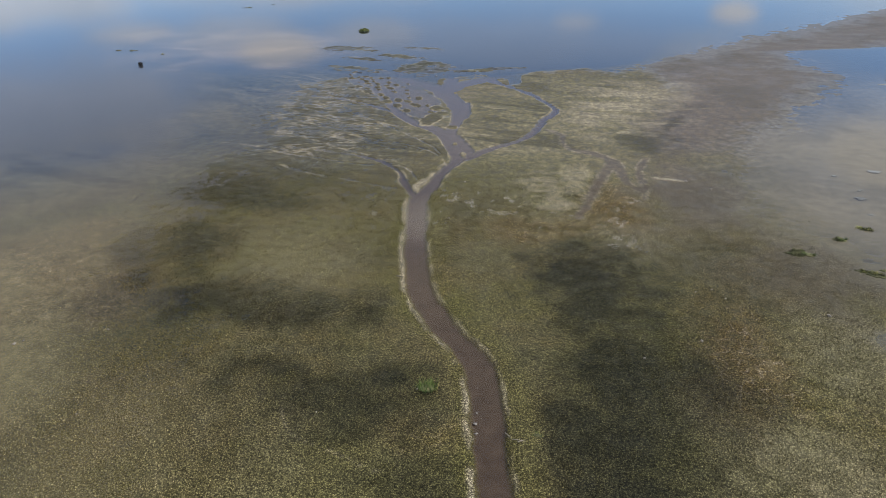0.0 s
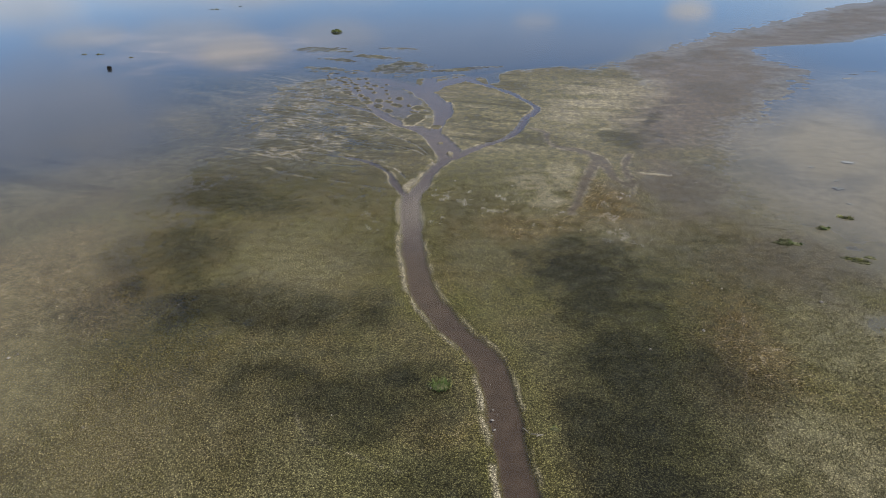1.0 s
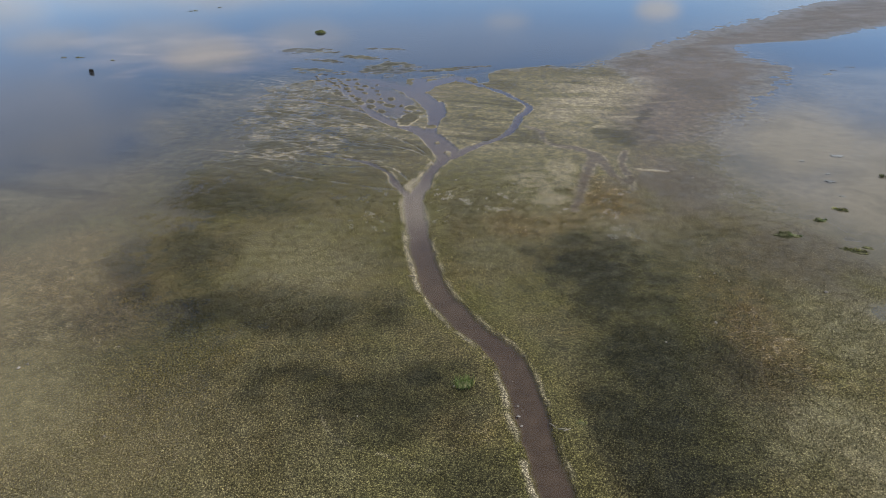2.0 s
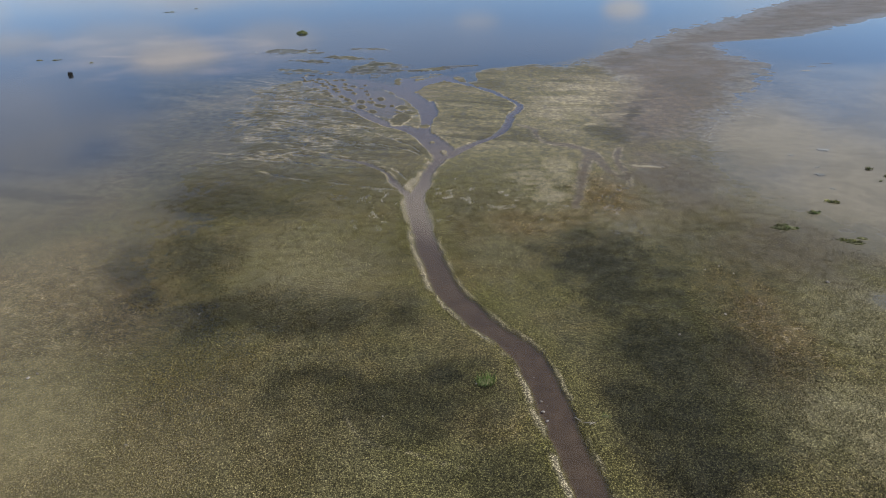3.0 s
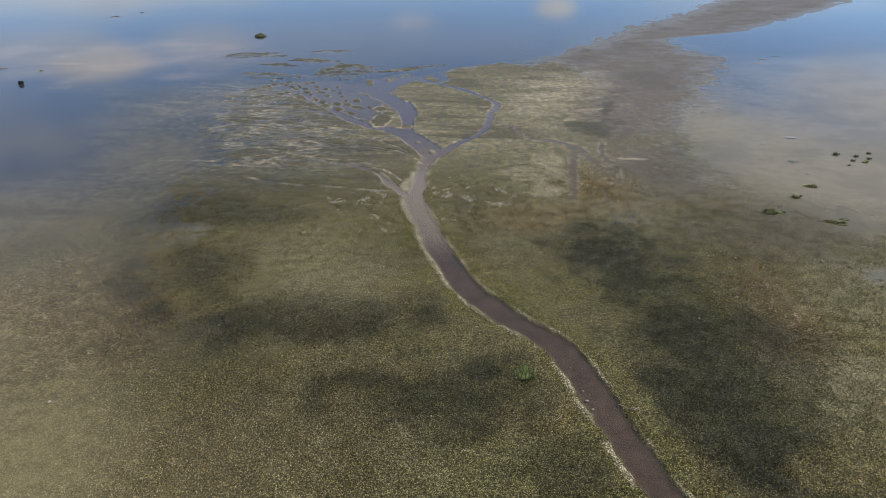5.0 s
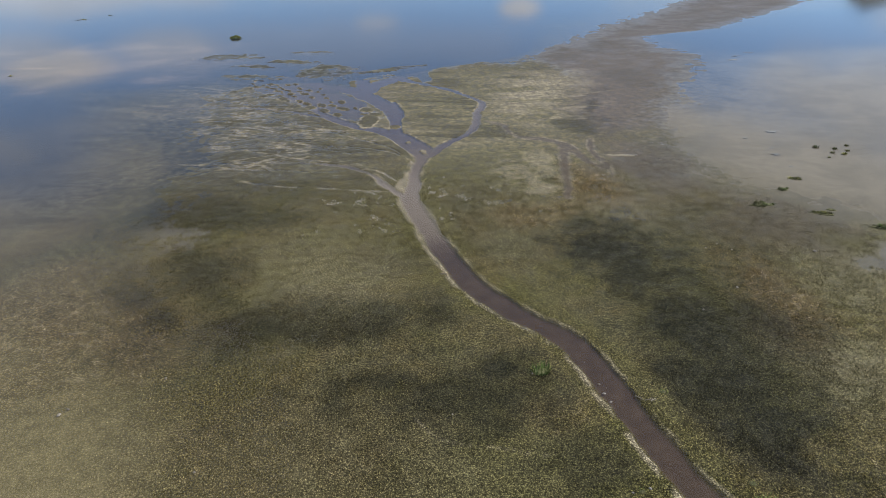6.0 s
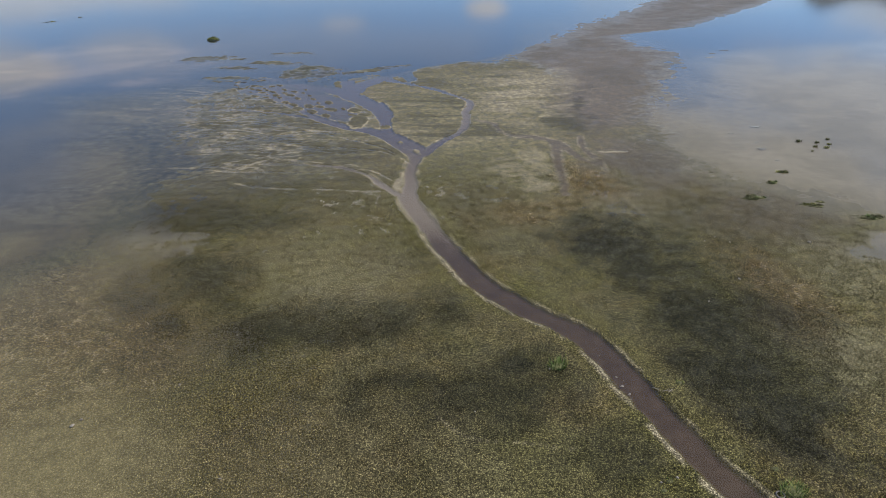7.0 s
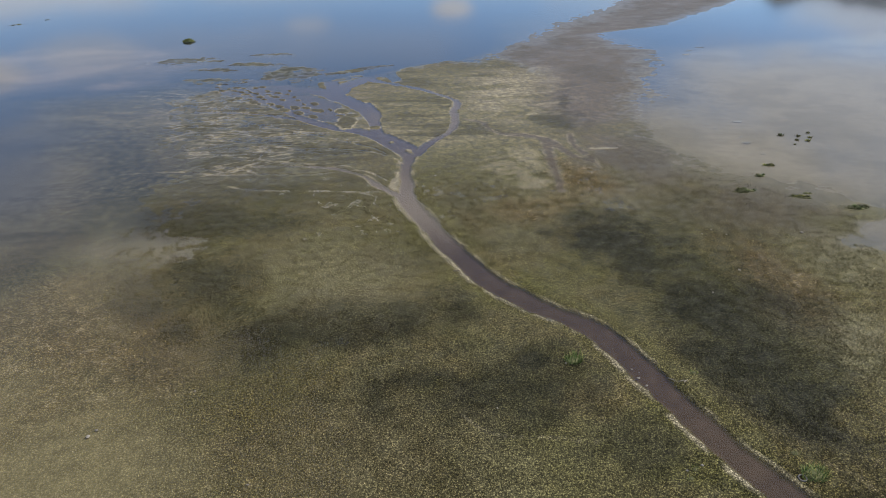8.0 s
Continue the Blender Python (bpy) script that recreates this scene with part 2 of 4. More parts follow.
def flow_islets():
    """Small oval islets between the two western arms, drawn out along the flow: x, y, half length, half width, turn."""
    r = random.Random(29)
    out = []
    for k in range(150):
        q = r.random() ** 0.8
        cx, cy = -7.4 - 18 * q, 121.5 + 34 * q - 5 * q * q
        x, y = cx + r.gauss(0, 2.2), cy + r.gauss(0, 3.0)
        a = r.uniform(0.5, 1.3) * (1.35 - 0.5 * q)
        if all(math.hypot(x - o[0], (y - o[1]) * 0.8) > 0.85 * (a + o[2]) for o in out):
            out.append((x, y, a, a * r.uniform(0.45, 0.8), 118 + r.uniform(-30, 30)))
    return out


FAN = fan_lines()
ISLETS = flow_islets()


def plan(X, Y):
    """All that the ground is made of at the places X, Y: height and the share of each kind of cover."""
    wob = (fbm(X, Y, 1.6, 21, 3) - 0.5) * 0.9 + (fbm(X, Y, 0.5, 31, 2) - 0.5) * 0.35
    main = bank_distance(X, Y, MAIN) + wob * 0.6
    delta = np.full(X.shape, 99.0)
    for line in (BRANCH_WEST, BRANCH_EAST, ARM_A, ARM_B, ARM_C, ARM_D, ARM_E, ARM_F, BAY):
        delta = bank_distance(X, Y, line, 6.0, delta)
    delta = delta + wob * (0.55 + 0.6 * step(Y, 105, 150))
    rills = np.full(X.shape, 99.0)
    for line in FAN:
        rills = bank_distance(X, Y, line, 2.0, rills)
    rills = rills + wob * 0.5
    track = np.full(X.shape, 99.0)
    for line in (TRACK, TRACK_B, TRACK_C):
        track = bank_distance(X, Y, line, 3.0, track)
    track = track + wob * 0.9
    trail = bank_distance(X, Y, CREEK_EDGE, 2.0, bank_distance(X, Y, TRAIL, 2.0)) + wob * 0.35

    # lake shore: the land ends where shore < 0
    far = np.interp(X, [-400, -60, -52, -46, -38, -20, -2, 10, 24, 34, 46, 69, 98, 130, 200, 400],
                    [152, 152, 153, 152, 150, 148, 146, 151, 157, 158, 163, 185, 205, 231, 275, 330])
    rag_w = 10 + 10 * step(X, -22, -40)
    shore = far - Y + rag_w * (fbm(X, Y, 16, 41, 4) - 0.5)
    lake = step(shore, 1.5 + 0.35 * (rag_w - 10) + 4 * step(X, 40, 70), -3.0 - 0.7 * (rag_w - 10) - 32 * step(X, 40, 70))
    west = step(X + 0.25 * (Y - 100) + 16 * (fbm(X, Y, 18, 45, 5) - 0.5), -40, -58) * step(Y + 14 * (fbm(X, Y, 16, 46, 4) - 0.5), 76, 112)
    lake = np.maximum(lake, west * 0.95)
    # east: a mud flat, then open shallows past the edge line
    edge = np.interp(Y, [30, 45, 50, 57, 62, 70, 77, 84, 93, 101, 123, 139, 150, 156, 176, 181, 200, 230, 300],
                     [75, 60, 52, 48, 45, 40, 36, 37, 42, 46, 67, 80, 90, 84, 86, 116, 150, 200, 320])
    past = X - edge + 12 * (fbm(X, Y, 12, 51, 5) - 0.5) + 5 * (fbm(X, Y, 3, 158, 4) - 0.5)
    pond = step(past, -9, 16) * (1 - step(Y, 140, 165))
    pond = np.maximum(pond, 0.35 * step(X + 14 * (fbm(X, Y, 13, 154, 4) - 0.5), -36, -62) * step(Y + 10 * (fbm(X, Y, 13, 156, 4) - 0.5), 58, 84) * (1 - step(Y, 100, 125)))
    # shallow pool; its pale share also paints in a mirrored cloud patch
    pond = np.maximum(pond, 0.3 * blob(X, Y, 22, 68.5, 5.5, 4.0, -30, 1.0, 0.9, 58, 3))
    pond = np.maximum(pond, 0.95 * blob(X, Y, 53, 48.2, 11, 4.6, -6, 0.25, 0.3, 221, 3))
    pool_e = step(past, -12, 24) * step(Y, 140, 152) * (1 - step(Y, 196, 215) * step(X, 120, 150))
    lake = np.maximum(lake, 0.9 * pool_e)
    mud = step(past, 20, -14) * step(Y + 12 * (fbm(X, Y, 12, 55, 4) - 0.5), 90, 106) * step(X + 14 * (fbm(X, Y, 12, 56, 4) - 0.5) - np.interp(Y, [95, 120, 140, 165], [25, 36, 45, 40]), -5, 7)
    mud = np.maximum(mud, 0.8 * blob(X, Y, 33, 84, 8, 12, -10, 0.5, 0.5, 57, 6))
    mud = np.maximum(mud, 0.7 * step(track, 0.6, -0.1))
    mud = np.maximum(mud, 0.55 * blob(X, Y, 40, 62, 9, 9, 30, 0.8, 0.5, 153, 4))
    mud = mud * step(shore, -1 - 19 * step(X, 40, 66), 4 + 12 * step(X, 40, 66))

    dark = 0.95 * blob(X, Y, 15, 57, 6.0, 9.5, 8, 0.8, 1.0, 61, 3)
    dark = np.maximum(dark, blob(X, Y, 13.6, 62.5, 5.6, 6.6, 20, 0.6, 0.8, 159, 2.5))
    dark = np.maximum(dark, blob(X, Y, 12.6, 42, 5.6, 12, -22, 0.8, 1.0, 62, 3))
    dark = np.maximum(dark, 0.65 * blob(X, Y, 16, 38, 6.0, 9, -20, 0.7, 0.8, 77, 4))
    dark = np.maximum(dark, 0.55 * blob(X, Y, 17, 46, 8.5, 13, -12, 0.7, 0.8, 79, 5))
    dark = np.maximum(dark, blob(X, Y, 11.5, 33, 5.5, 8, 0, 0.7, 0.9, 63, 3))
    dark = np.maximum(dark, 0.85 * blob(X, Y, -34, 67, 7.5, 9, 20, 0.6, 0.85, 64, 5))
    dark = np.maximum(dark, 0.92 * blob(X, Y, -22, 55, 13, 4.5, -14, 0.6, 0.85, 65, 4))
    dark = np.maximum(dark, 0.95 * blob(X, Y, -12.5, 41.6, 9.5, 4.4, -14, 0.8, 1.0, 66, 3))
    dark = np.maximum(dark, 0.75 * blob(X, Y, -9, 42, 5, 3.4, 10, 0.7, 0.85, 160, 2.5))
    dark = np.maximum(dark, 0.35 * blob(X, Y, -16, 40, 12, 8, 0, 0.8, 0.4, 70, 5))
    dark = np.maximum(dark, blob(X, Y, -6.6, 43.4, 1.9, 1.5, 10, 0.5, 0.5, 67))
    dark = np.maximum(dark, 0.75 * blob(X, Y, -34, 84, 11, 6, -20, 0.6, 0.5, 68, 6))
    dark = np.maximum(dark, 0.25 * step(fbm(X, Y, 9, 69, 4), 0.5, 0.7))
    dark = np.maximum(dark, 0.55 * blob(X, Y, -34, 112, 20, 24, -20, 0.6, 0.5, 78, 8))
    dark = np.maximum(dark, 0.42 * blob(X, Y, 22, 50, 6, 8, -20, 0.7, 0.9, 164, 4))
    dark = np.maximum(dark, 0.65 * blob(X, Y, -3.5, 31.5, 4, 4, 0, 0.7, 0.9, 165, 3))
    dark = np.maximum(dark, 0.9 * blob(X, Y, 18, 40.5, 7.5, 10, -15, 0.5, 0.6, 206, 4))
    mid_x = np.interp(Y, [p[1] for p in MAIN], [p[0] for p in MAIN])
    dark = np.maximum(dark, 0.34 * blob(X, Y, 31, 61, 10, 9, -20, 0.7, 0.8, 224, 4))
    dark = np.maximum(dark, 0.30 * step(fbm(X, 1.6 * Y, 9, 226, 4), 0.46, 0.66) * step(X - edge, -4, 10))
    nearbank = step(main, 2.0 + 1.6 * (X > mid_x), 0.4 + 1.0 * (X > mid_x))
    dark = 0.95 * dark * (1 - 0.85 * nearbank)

    rust = 0.3 * blob(X, Y, 27, 51, 4, 6, 20, 0.6, 0.5, 71, 4)
    rust = np.maximum(rust, 0.85 * blob(X, Y, -48, 60, 13, 12, 0, 0.7, 0.5, 72, 6))
    rust = np.maximum(rust, 0.85 * blob(X, Y, 20.5, 79.5, 4.2, 7, 0, 0.5, 0.6, 73, 3))
    rust = np.maximum(rust, 0.7 * blob(X, Y, 10.5, 72.5, 8, 3.4, 5, 0.6, 0.6, 74, 3))
    rust = np.maximum(rust, 0.2 * blob(X, Y, -22, 33, 7, 6, 0, 0.8, 0.5, 75, 5))
    rust = np.maximum(rust, 0.3 * step(fbm(X, Y, 12, 76, 4), 0.56, 0.72))

    rust = np.maximum(rust, 0.25 * blob(X, Y, -30, 40, 11, 6, -15, 0.7, 0.6, 207, 4))
    rust = np.maximum(rust, 0.9 * blob(X, Y, 25.6, 45.5, 4.2, 9.5, -12, 0.7, 0.7, 208, 3))
    rust = rust * (1 - 0.75 * step(Y, 86, 98))
    pale = 0.8 * blob(X, Y, -48, 42, 11, 13, 0, 0.7, 0.4, 81, 8)
    pale = np.maximum(pale, 0.35 * blob(X, Y, -50, 66, 13, 11, 0, 0.7, 0.5, 85, 6))
    # stands in for a mirrored cloud veil, put into the ground colour
    pale = np.maximum(pale, 0.36 * blob(X, Y, -28, 34, 15, 8, 0, 0.7, 0.6, 216, 6))
    pale = np.maximum(pale, 0.55 * blob(X, Y, 37, 47, 7, 7, 0, 0.7, 0.6, 223, 4))
    pale = np.maximum(pale, 0.4 * blob(X, Y, 14, 112, 22, 36, -8, 0.5, 0.5, 210, 7))
    pale = np.maximum(pale, 0.95 * blob(X, Y, 16.8, 89, 2.6, 7, -10, 0.5, 0.8, 211, 2))
    pale = np.maximum(pale, 0.95 * blob(X, Y, 12.8, 80, 4.0, 2.2, 5, 0.5, 0.8, 212, 1.6))
    pale = np.maximum(pale, 0.75 * blob(X, Y, 26.5, 32, 6.5, 8, 20, 0.8, 0.8, 82, 5))
    pale = np.maximum(pale, 0.55 * blob(X, Y, -20, 64, 7, 9, 0, 0.8, 0.4, 83, 5))
    pale = np.maximum(pale, 0.8 * blob(X, Y, -62, 50, 16, 18, 0, 0.7, 0.4, 84, 8))

    dark = np.maximum(dark, 0.2 * blob(X, Y, -22, 36, 11, 8, 0, 0.8, 0.6, 86, 5)) * (1 - 0.75 * pale)

    # streaks of weed and silt, drawn out by the flow over the fan
    flow_h = fbm(0.22 * X, Y + 0.35 * X, 2.2, 147, 4)
    u, v = X * math.cos(2.85) + Y * math.sin(2.85), -X * math.sin(2.85) + Y * math.cos(2.85)
    streak = fbm(u * 0.16, v + 1.5 * (fbm(X, Y, 9, 145, 3) - 0.5), 1.7, 146, 4)
    spread_w = step(Y, 80, 92) * step(X, 2, -12)
    dark = np.maximum(dark, 0.55 * step(streak, 0.48, 0.62) * spread_w)
    dark = np.maximum(dark, 0.45 * blob(X, Y, -28, 93, 17, 8, -8, 0.7, 0.7, 205, 5))
    dark = np.maximum(dark, 0.5 * step(flow_h, 0.54, 0.68) * step(Y, 90, 102) * step(X, 26, 14))

    # sand and dried silt
    torn = step(fbm(X, 1.6 * Y, 1.5, 90, 4), 0.34, 0.58)
    sand = 0.38 * blob(X, Y, 17.4, 90.5, 1.9, 5.6, -14, 0.4, 0.8, 91, 1.8) * (0.5 + 0.5 * torn)
    sand = np.maximum(sand, 0.5 * blob(X, Y, 13.3, 79.1, 2.6, 1.3, 5, 0.3, 0.8, 92, 1.4) * (0.5 + 0.5 * torn))
    sand = np.maximum(sand, 0.42 * blob(X, Y, 12.5, 86.5, 4.5, 6.0, 0, 0.7, 0.8, 192, 2.0) * torn)
    sand = np.maximum(sand, 0.62 * blob(X, Y, 32, 128, 9, 17, -30, 0.6, 0.7, 93, 5) * step(fbm(X * 0.5 + Y, Y, 5, 94), 0.40, 0.62))
    sand = np.maximum(sand, 0.45 * blob(X, Y, 41, 135, 6, 9, -40, 0.6, 0.7, 95, 4))
    sand = np.maximum(sand, (0.5 + 0.3 * (X < mid_x)) * step(main, 0.46 + 0.28 * (X < mid_x), 0.22) * step(main, -0.15, 0.05) * step(fbm(X, Y, 2.0, 96, 4), 0.28, 0.62))
    sand = np.maximum(sand, 0.75 * step(delta, 0.42, 0.12) * step(delta, -0.2, 0.05) * step(fbm(X, Y, 3, 97), 0.46, 0.62) * (1 - 0.6 * step(Y, 128, 140)) * (1 - lake))
    sand = np.maximum(sand, 0.72 * step(X + 20 * (fbm(X, Y, 11, 220, 3) - 0.5), -60, -36) * step(Y, 83, 93) * step(rills, 0.18, 0.0) * step(fbm(X, Y, 3.2, 98), 0.34, 0.60))
    sand = np.maximum(sand, 0.05 * step(streak, 0.44, 0.32) * spread_w * step(X, -44, -26))
    sand = np.maximum(sand, 0.34 * step(flow_h, 0.42, 0.32) * step(Y, 96, 106) * step(Y, 152, 142) * step(X, 24, 10) * step(X, -8, 2) * (1 - lake))
    sand = np.maximum(sand, 0.55 * step(track, 0.45, 0.15) * step(track, -0.15, 0.1) * step(fbm(X, Y, 1.5, 162, 3), 0.36, 0.6))
    sand = np.maximum(sand, 0.30 * step(trail, 0.12, 0.0) * step(fbm(X, Y, 1.0, 89, 3), 0.3, 0.5))
    sand = np.maximum(sand, 0.5 * step(fbm(0.4 * X, Y, 1.8, 193, 4), 0.55, 0.68) * blob(X, Y, 33, 126, 13, 16, -25, 0.6, 0.6, 194, 5))
    dark = np.maximum(dark, 0.8 * step(bank_distance(X, Y, FAR_BANK, 3.0) + wob, 0.5, -0.2))
    dark = np.maximum(dark, 0.6 * blob(X, Y, 31.5, 105, 5, 6, -20, 0.6, 0.9, 195, 2.0))
    dark = np.maximum(dark, 0.55 * blob(X, Y, 38.5, 114.5, 1.2, 5, -35, 0.6, 0.9, 196, 1.5))
    shoal = 0.75 * blob(X, Y, -62, 185, 26, 20, -10, 0.6, 0.8, 197, 9) * (0.55 + 0.45 * step(fbm(0.5 * X, Y, 7, 198, 4), 0.35, 0.6))
    shoal = np.maximum(shoal, 0.95 * blob(X, Y, -80, 183.5, 8, 0.9, -12, 0.5, 0.5, 199, 2))
    shoal = np.maximum(shoal, 0.5 * blob(X, Y, -98, 203, 12, 8, -10, 0.6, 0.8, 200, 6))
    bar = 0.7 * blob(X, Y, -0.2, 98.9, 0.5, 1.0, 0, 0.4, 0.8, 99, 0.5)
    bar = np.maximum(bar, 0.5 * blob(X, Y, -1.6, 104.5, 0.45, 0.7, 0, 0.4, 0.8, 100, 0.5))
    bar = np.maximum(bar, blob(X, Y, -7.1, 85.2, 0.5, 1.3, 12, 0.3, 0.4, 101))
    bar = np.maximum(bar, 0.9 * blob(X, Y, -6.4, 87.0, 0.7, 2.0, -22, 0.3, 0.5, 106, 0.8))
    bar = np.maximum(bar, blob(X, Y, 31.0, 88.7, 2.3, 0.42, -20, 0.4, 0.6, 104, 0.6))
    sand = np.maximum(sand, bar)

    # green islands of the delta
    isle = np.maximum(blob(X, Y, -9, 158, 7, 6.5, -35, 0.4, 0.6, 112, 3), blob(X, Y, -28, 157.5, 8, 2.6, -20, 0.4, 0.6, 113, 2))
    isle = np.maximum(isle, blob(X, Y, -33, 181, 8, 3, -10, 0.4, 0.6, 114, 2))
    isle = np.maximum(isle, blob(X, Y, -17, 171, 6, 2.2, -25, 0.4, 0.7, 119, 2))
    isle = np.maximum(isle, blob(X, Y, 5, 156.5, 8, 1.6, 12, 0.4, 0.7, 120, 2))
    isle = np.maximum(isle, 0.8 * blob(X, Y, -27, 169, 5, 1.8, -25, 0.4, 0.7, 213, 2))
    isle = np.maximum(isle, 0.7 * blob(X, Y, -11, 181, 6, 1.3, -8, 0.4, 0.8, 214, 2))
    isle = np.maximum(isle, 0.7 * blob(X, Y, 2, 150, 3.5, 1.6, 20, 0.4, 0.8, 215, 1.5))
    lake = lake * (1 - isle)
    dark = np.maximum(dark, 0.6 * isle * step(fbm(X, Y, 4, 203, 3), 0.36, 0.56))
    green = isle + blob(X, Y, 9.5, 124, 9, 7, -10, 0.5, 0.5, 111, 4)
    green = green + blob(X, Y, 6, 92, 8, 8, 30, 0.6, 0.5, 115, 4) + 0.8 * blob(X, Y, 22, 140, 10, 12, 0, 0.6, 0.5, 116, 4)
    green = green + 0.8 * blob(X, Y, 31, 128, 11, 18, -30, 0.6, 0.6, 157, 5)
    green = green + blob(X, Y, 14, 88, 7, 9, 0, 0.6, 0.5, 118, 4)
    green = green + 0.6 * step(X, 4, 12) * step(Y, 66, 54) + 0.6 * nearbank + 0.5 * step(fbm(X, Y, 8, 117, 4), 0.5, 0.66)
    green = green + 0.9 * blob(X, Y, -12, 32, 10, 6, 0, 0.7, 0.7, 209, 4)
    green = green + blob(X, Y, -1.6, 27.6, 2.6, 1.4, -20, 0.5, 0.6, 222, 1.5)
    green = np.clip(green, 0, 1) * (1 - lake)

    # islets that split the flow west of the middle arm
    islets = np.zeros(X.shape)
    for ix, iy, ia, ib, turn in ISLETS:
        islets = np.maximum(islets, blob(X, Y, ix, iy, ia, ib, turn, 0.35, 0.3, 121, 1.2))
    islets = np.maximum(islets, blob(X, Y, -6.2, 118, 1.9, 3.6, -20, 0.25, 0.3, 125, 2))
    islets = np.maximum(islets, blob(X, Y, -2.2, 113.1, 1.1, 0.9, -20, 0.25, 0.3, 126, 1))
    braid = blob(X, Y, -14.5, 136, 5.5, 17, 30, 0.4, 0.4, 127, 5)
    shoals = blob(X, Y, 2, 152, 17, 12, 0, 0.4, 0.4, 123, 5)
    cut2 = step(fbm(X, 0.45 * Y, 3.2, 124, 4), 0.40, 0.48)

    # height, the water lies at 0
    patchy = np.maximum(step(Y, 52, 70), np.maximum(step(X, 24, 40), step(X, -24, -40)))
    relief = (fbm(X, Y, 0.9, 155, 3) - 0.5) * 0.13 * patchy * (1 - 0.75 * step(X, 20, 32) * step(Y, 84, 70)) + (fbm(X, Y, 2.4, 131, 4) - 0.5) * 0.10 + (fbm(X, Y, 11, 135, 3) - 0.5) * 0.10 * (1 - 0.6 * step(X, 18, 30) * step(Y, 84, 70))
    h = -0.015 + relief * (0.4 + 0.6 * step(Y, 62, 80)) + 0.07 * (1 - step(Y + 26 * (fbm(X, Y, 20, 151, 5) - 0.5), 56, 104)) * (1 - step(X + 14 * (fbm(X, Y, 13, 152, 4) - 0.5), -34, -70))
    fan = step(Y + 16 * (fbm(X, Y, 14, 201, 4) - 0.5), 70, 100) * (1 - step(X, 26, 38)) * (1 - 0.9 * west)
    h = h * (1 - 0.5 * fan) + fan * (np.interp(X + 26 * (fbm(X, Y, 13, 219, 4) - 0.5), [-66, -54, -42, -28, -4, 10], [-0.09, -0.03, 0.018, 0.045, 0.06, 0.07]) + 0.05 * (streak - 0.5) * step(X, 0, -14))
    h = (h + 0.06 * sand) * (1 - 0.55 * step(main, 1.4, 0.2))
    milky = pale * (step(X, -18, -32) + 0.5 * step(X, 16, 24))
    h = h - 0.055 * milky
    west_low = step(X + 10 * (fbm(X, Y, 12, 161, 3) - 0.5), -10, -38) * (1 - step(Y + 14 * (fbm(X, Y, 11, 217, 3) - 0.5), 50, 72) * step(X + 22 * (fbm(X, Y, 13, 218, 4) - 0.5), -62, -34))
    h = h - 0.05 * step(X + 10 * (fbm(X, Y, 12, 225, 3) - 0.5), -30, -46) * step(Y, 40, 56)
    h = h - 0.10 * pond - 0.095 * west_low * (1 - 0.4 * pale)
    land_e = step(X, -6, 4) * step(X, 52, 40) * step(Y, 86, 100) * step(shore, -2, 12)
    h = h + land_e * (np.maximum(h, 0.07 + 0.3 * relief) - h)
    h = h - 0.16 * step(rills, 0.10, -0.10)
    h = h * (1 - lake) + (-0.32 - 0.25 * fbm(X, Y, 22, 137)) * (1 - 0.75 * step(X, 30, 44)) * lake
    outer = step(Y, 118, 150) * step(X, 36, 48)
    flat_h = 0.050 - 0.012 * outer + 0.03 * outer * (fbm(0.5 * X, Y, 2.2, 163, 3) - 0.5)
    h = h * (1 - mud) + mud * (flat_h + (0.4 - 0.32 * step(Y, 106, 130)) * relief)
    spread = np.maximum(step(Y, 140, 170) * 0.5 * (1 - lake), 0)
    h = h - spread * 0.08 * (1 - mud)
    ch = np.maximum(step(main, 0.12, -0.45), step(delta, 0.15, -0.4))
    h = h * (1 - ch) + np.minimum(h, -0.20) * ch
    isl = islets
    h = h - 0.10 * braid * (1 - isl)
    lake = np.maximum(lake, 0.75 * shoals * (1 - cut2))
    h = h - 0.10 * shoals * (1 - cut2)
    h = np.where(isl > 0.25, np.maximum(h, -0.02 + 0.14 * isl + relief * 0.6), h)
    h = np.where(bar > 0.3, np.maximum(h, 0.02 + 0.06 * bar + relief * 0.3), h)
    h = np.where(isle > 0.3, np.maximum(h, -0.03 + 0.07 * isle + 0.8 * relief + 0.10 * (flow_h - 0.5)), h)
    bed = np.clip(np.maximum(ch, 0.8 * braid * (1 - isl)) * (h < 0.0) * (1 - lake), 0, 1)
    sand = np.where(isl > 0.12, np.maximum(sand * 0.3, 0.8 * step(isl, 0.10, 0.3) * step(isl, 0.85, 0.5) * step(fbm(X, Y, 1.2, 128, 3), 0.34, 0.52)), sand)
    dark = np.maximum(dark, 0.5 * step(isl, 0.6, 0.9))
    bed = np.maximum(bed, 0.3 * step(track, 0.15, -0.2))
    smooth = step(Y + 8 * (fbm(X, Y, 9, 204, 3) - 0.5), 80, 104)
    weed = (1 - step(Y + 10 * (fbm(X, Y, 9, 202, 3) - 0.5), 74, 104)) * step(h, -0.13, 0.0) * np.clip(1 - ch * 1.2 - 1.3 * sand - lake * 1.5 - 0.75 * mud - 1.5 * pond - (0.45 + 0.6 * step(X, -30, -44)) * milky - 0.15 * west_low, 0, 1)
    return dict(h=h, dark=dark, rust=rust, pale=pale, sand=np.clip(sand, 0, 1), green=green, bed=bed, lake=np.clip(lake, 0, 1), mud=np.clip(mud, 0, 1) * (1 - ch),
                pond=pond, weed=weed, smooth=smooth, milky=milky, shoal=shoal * step(h, 0.0, -0.05))


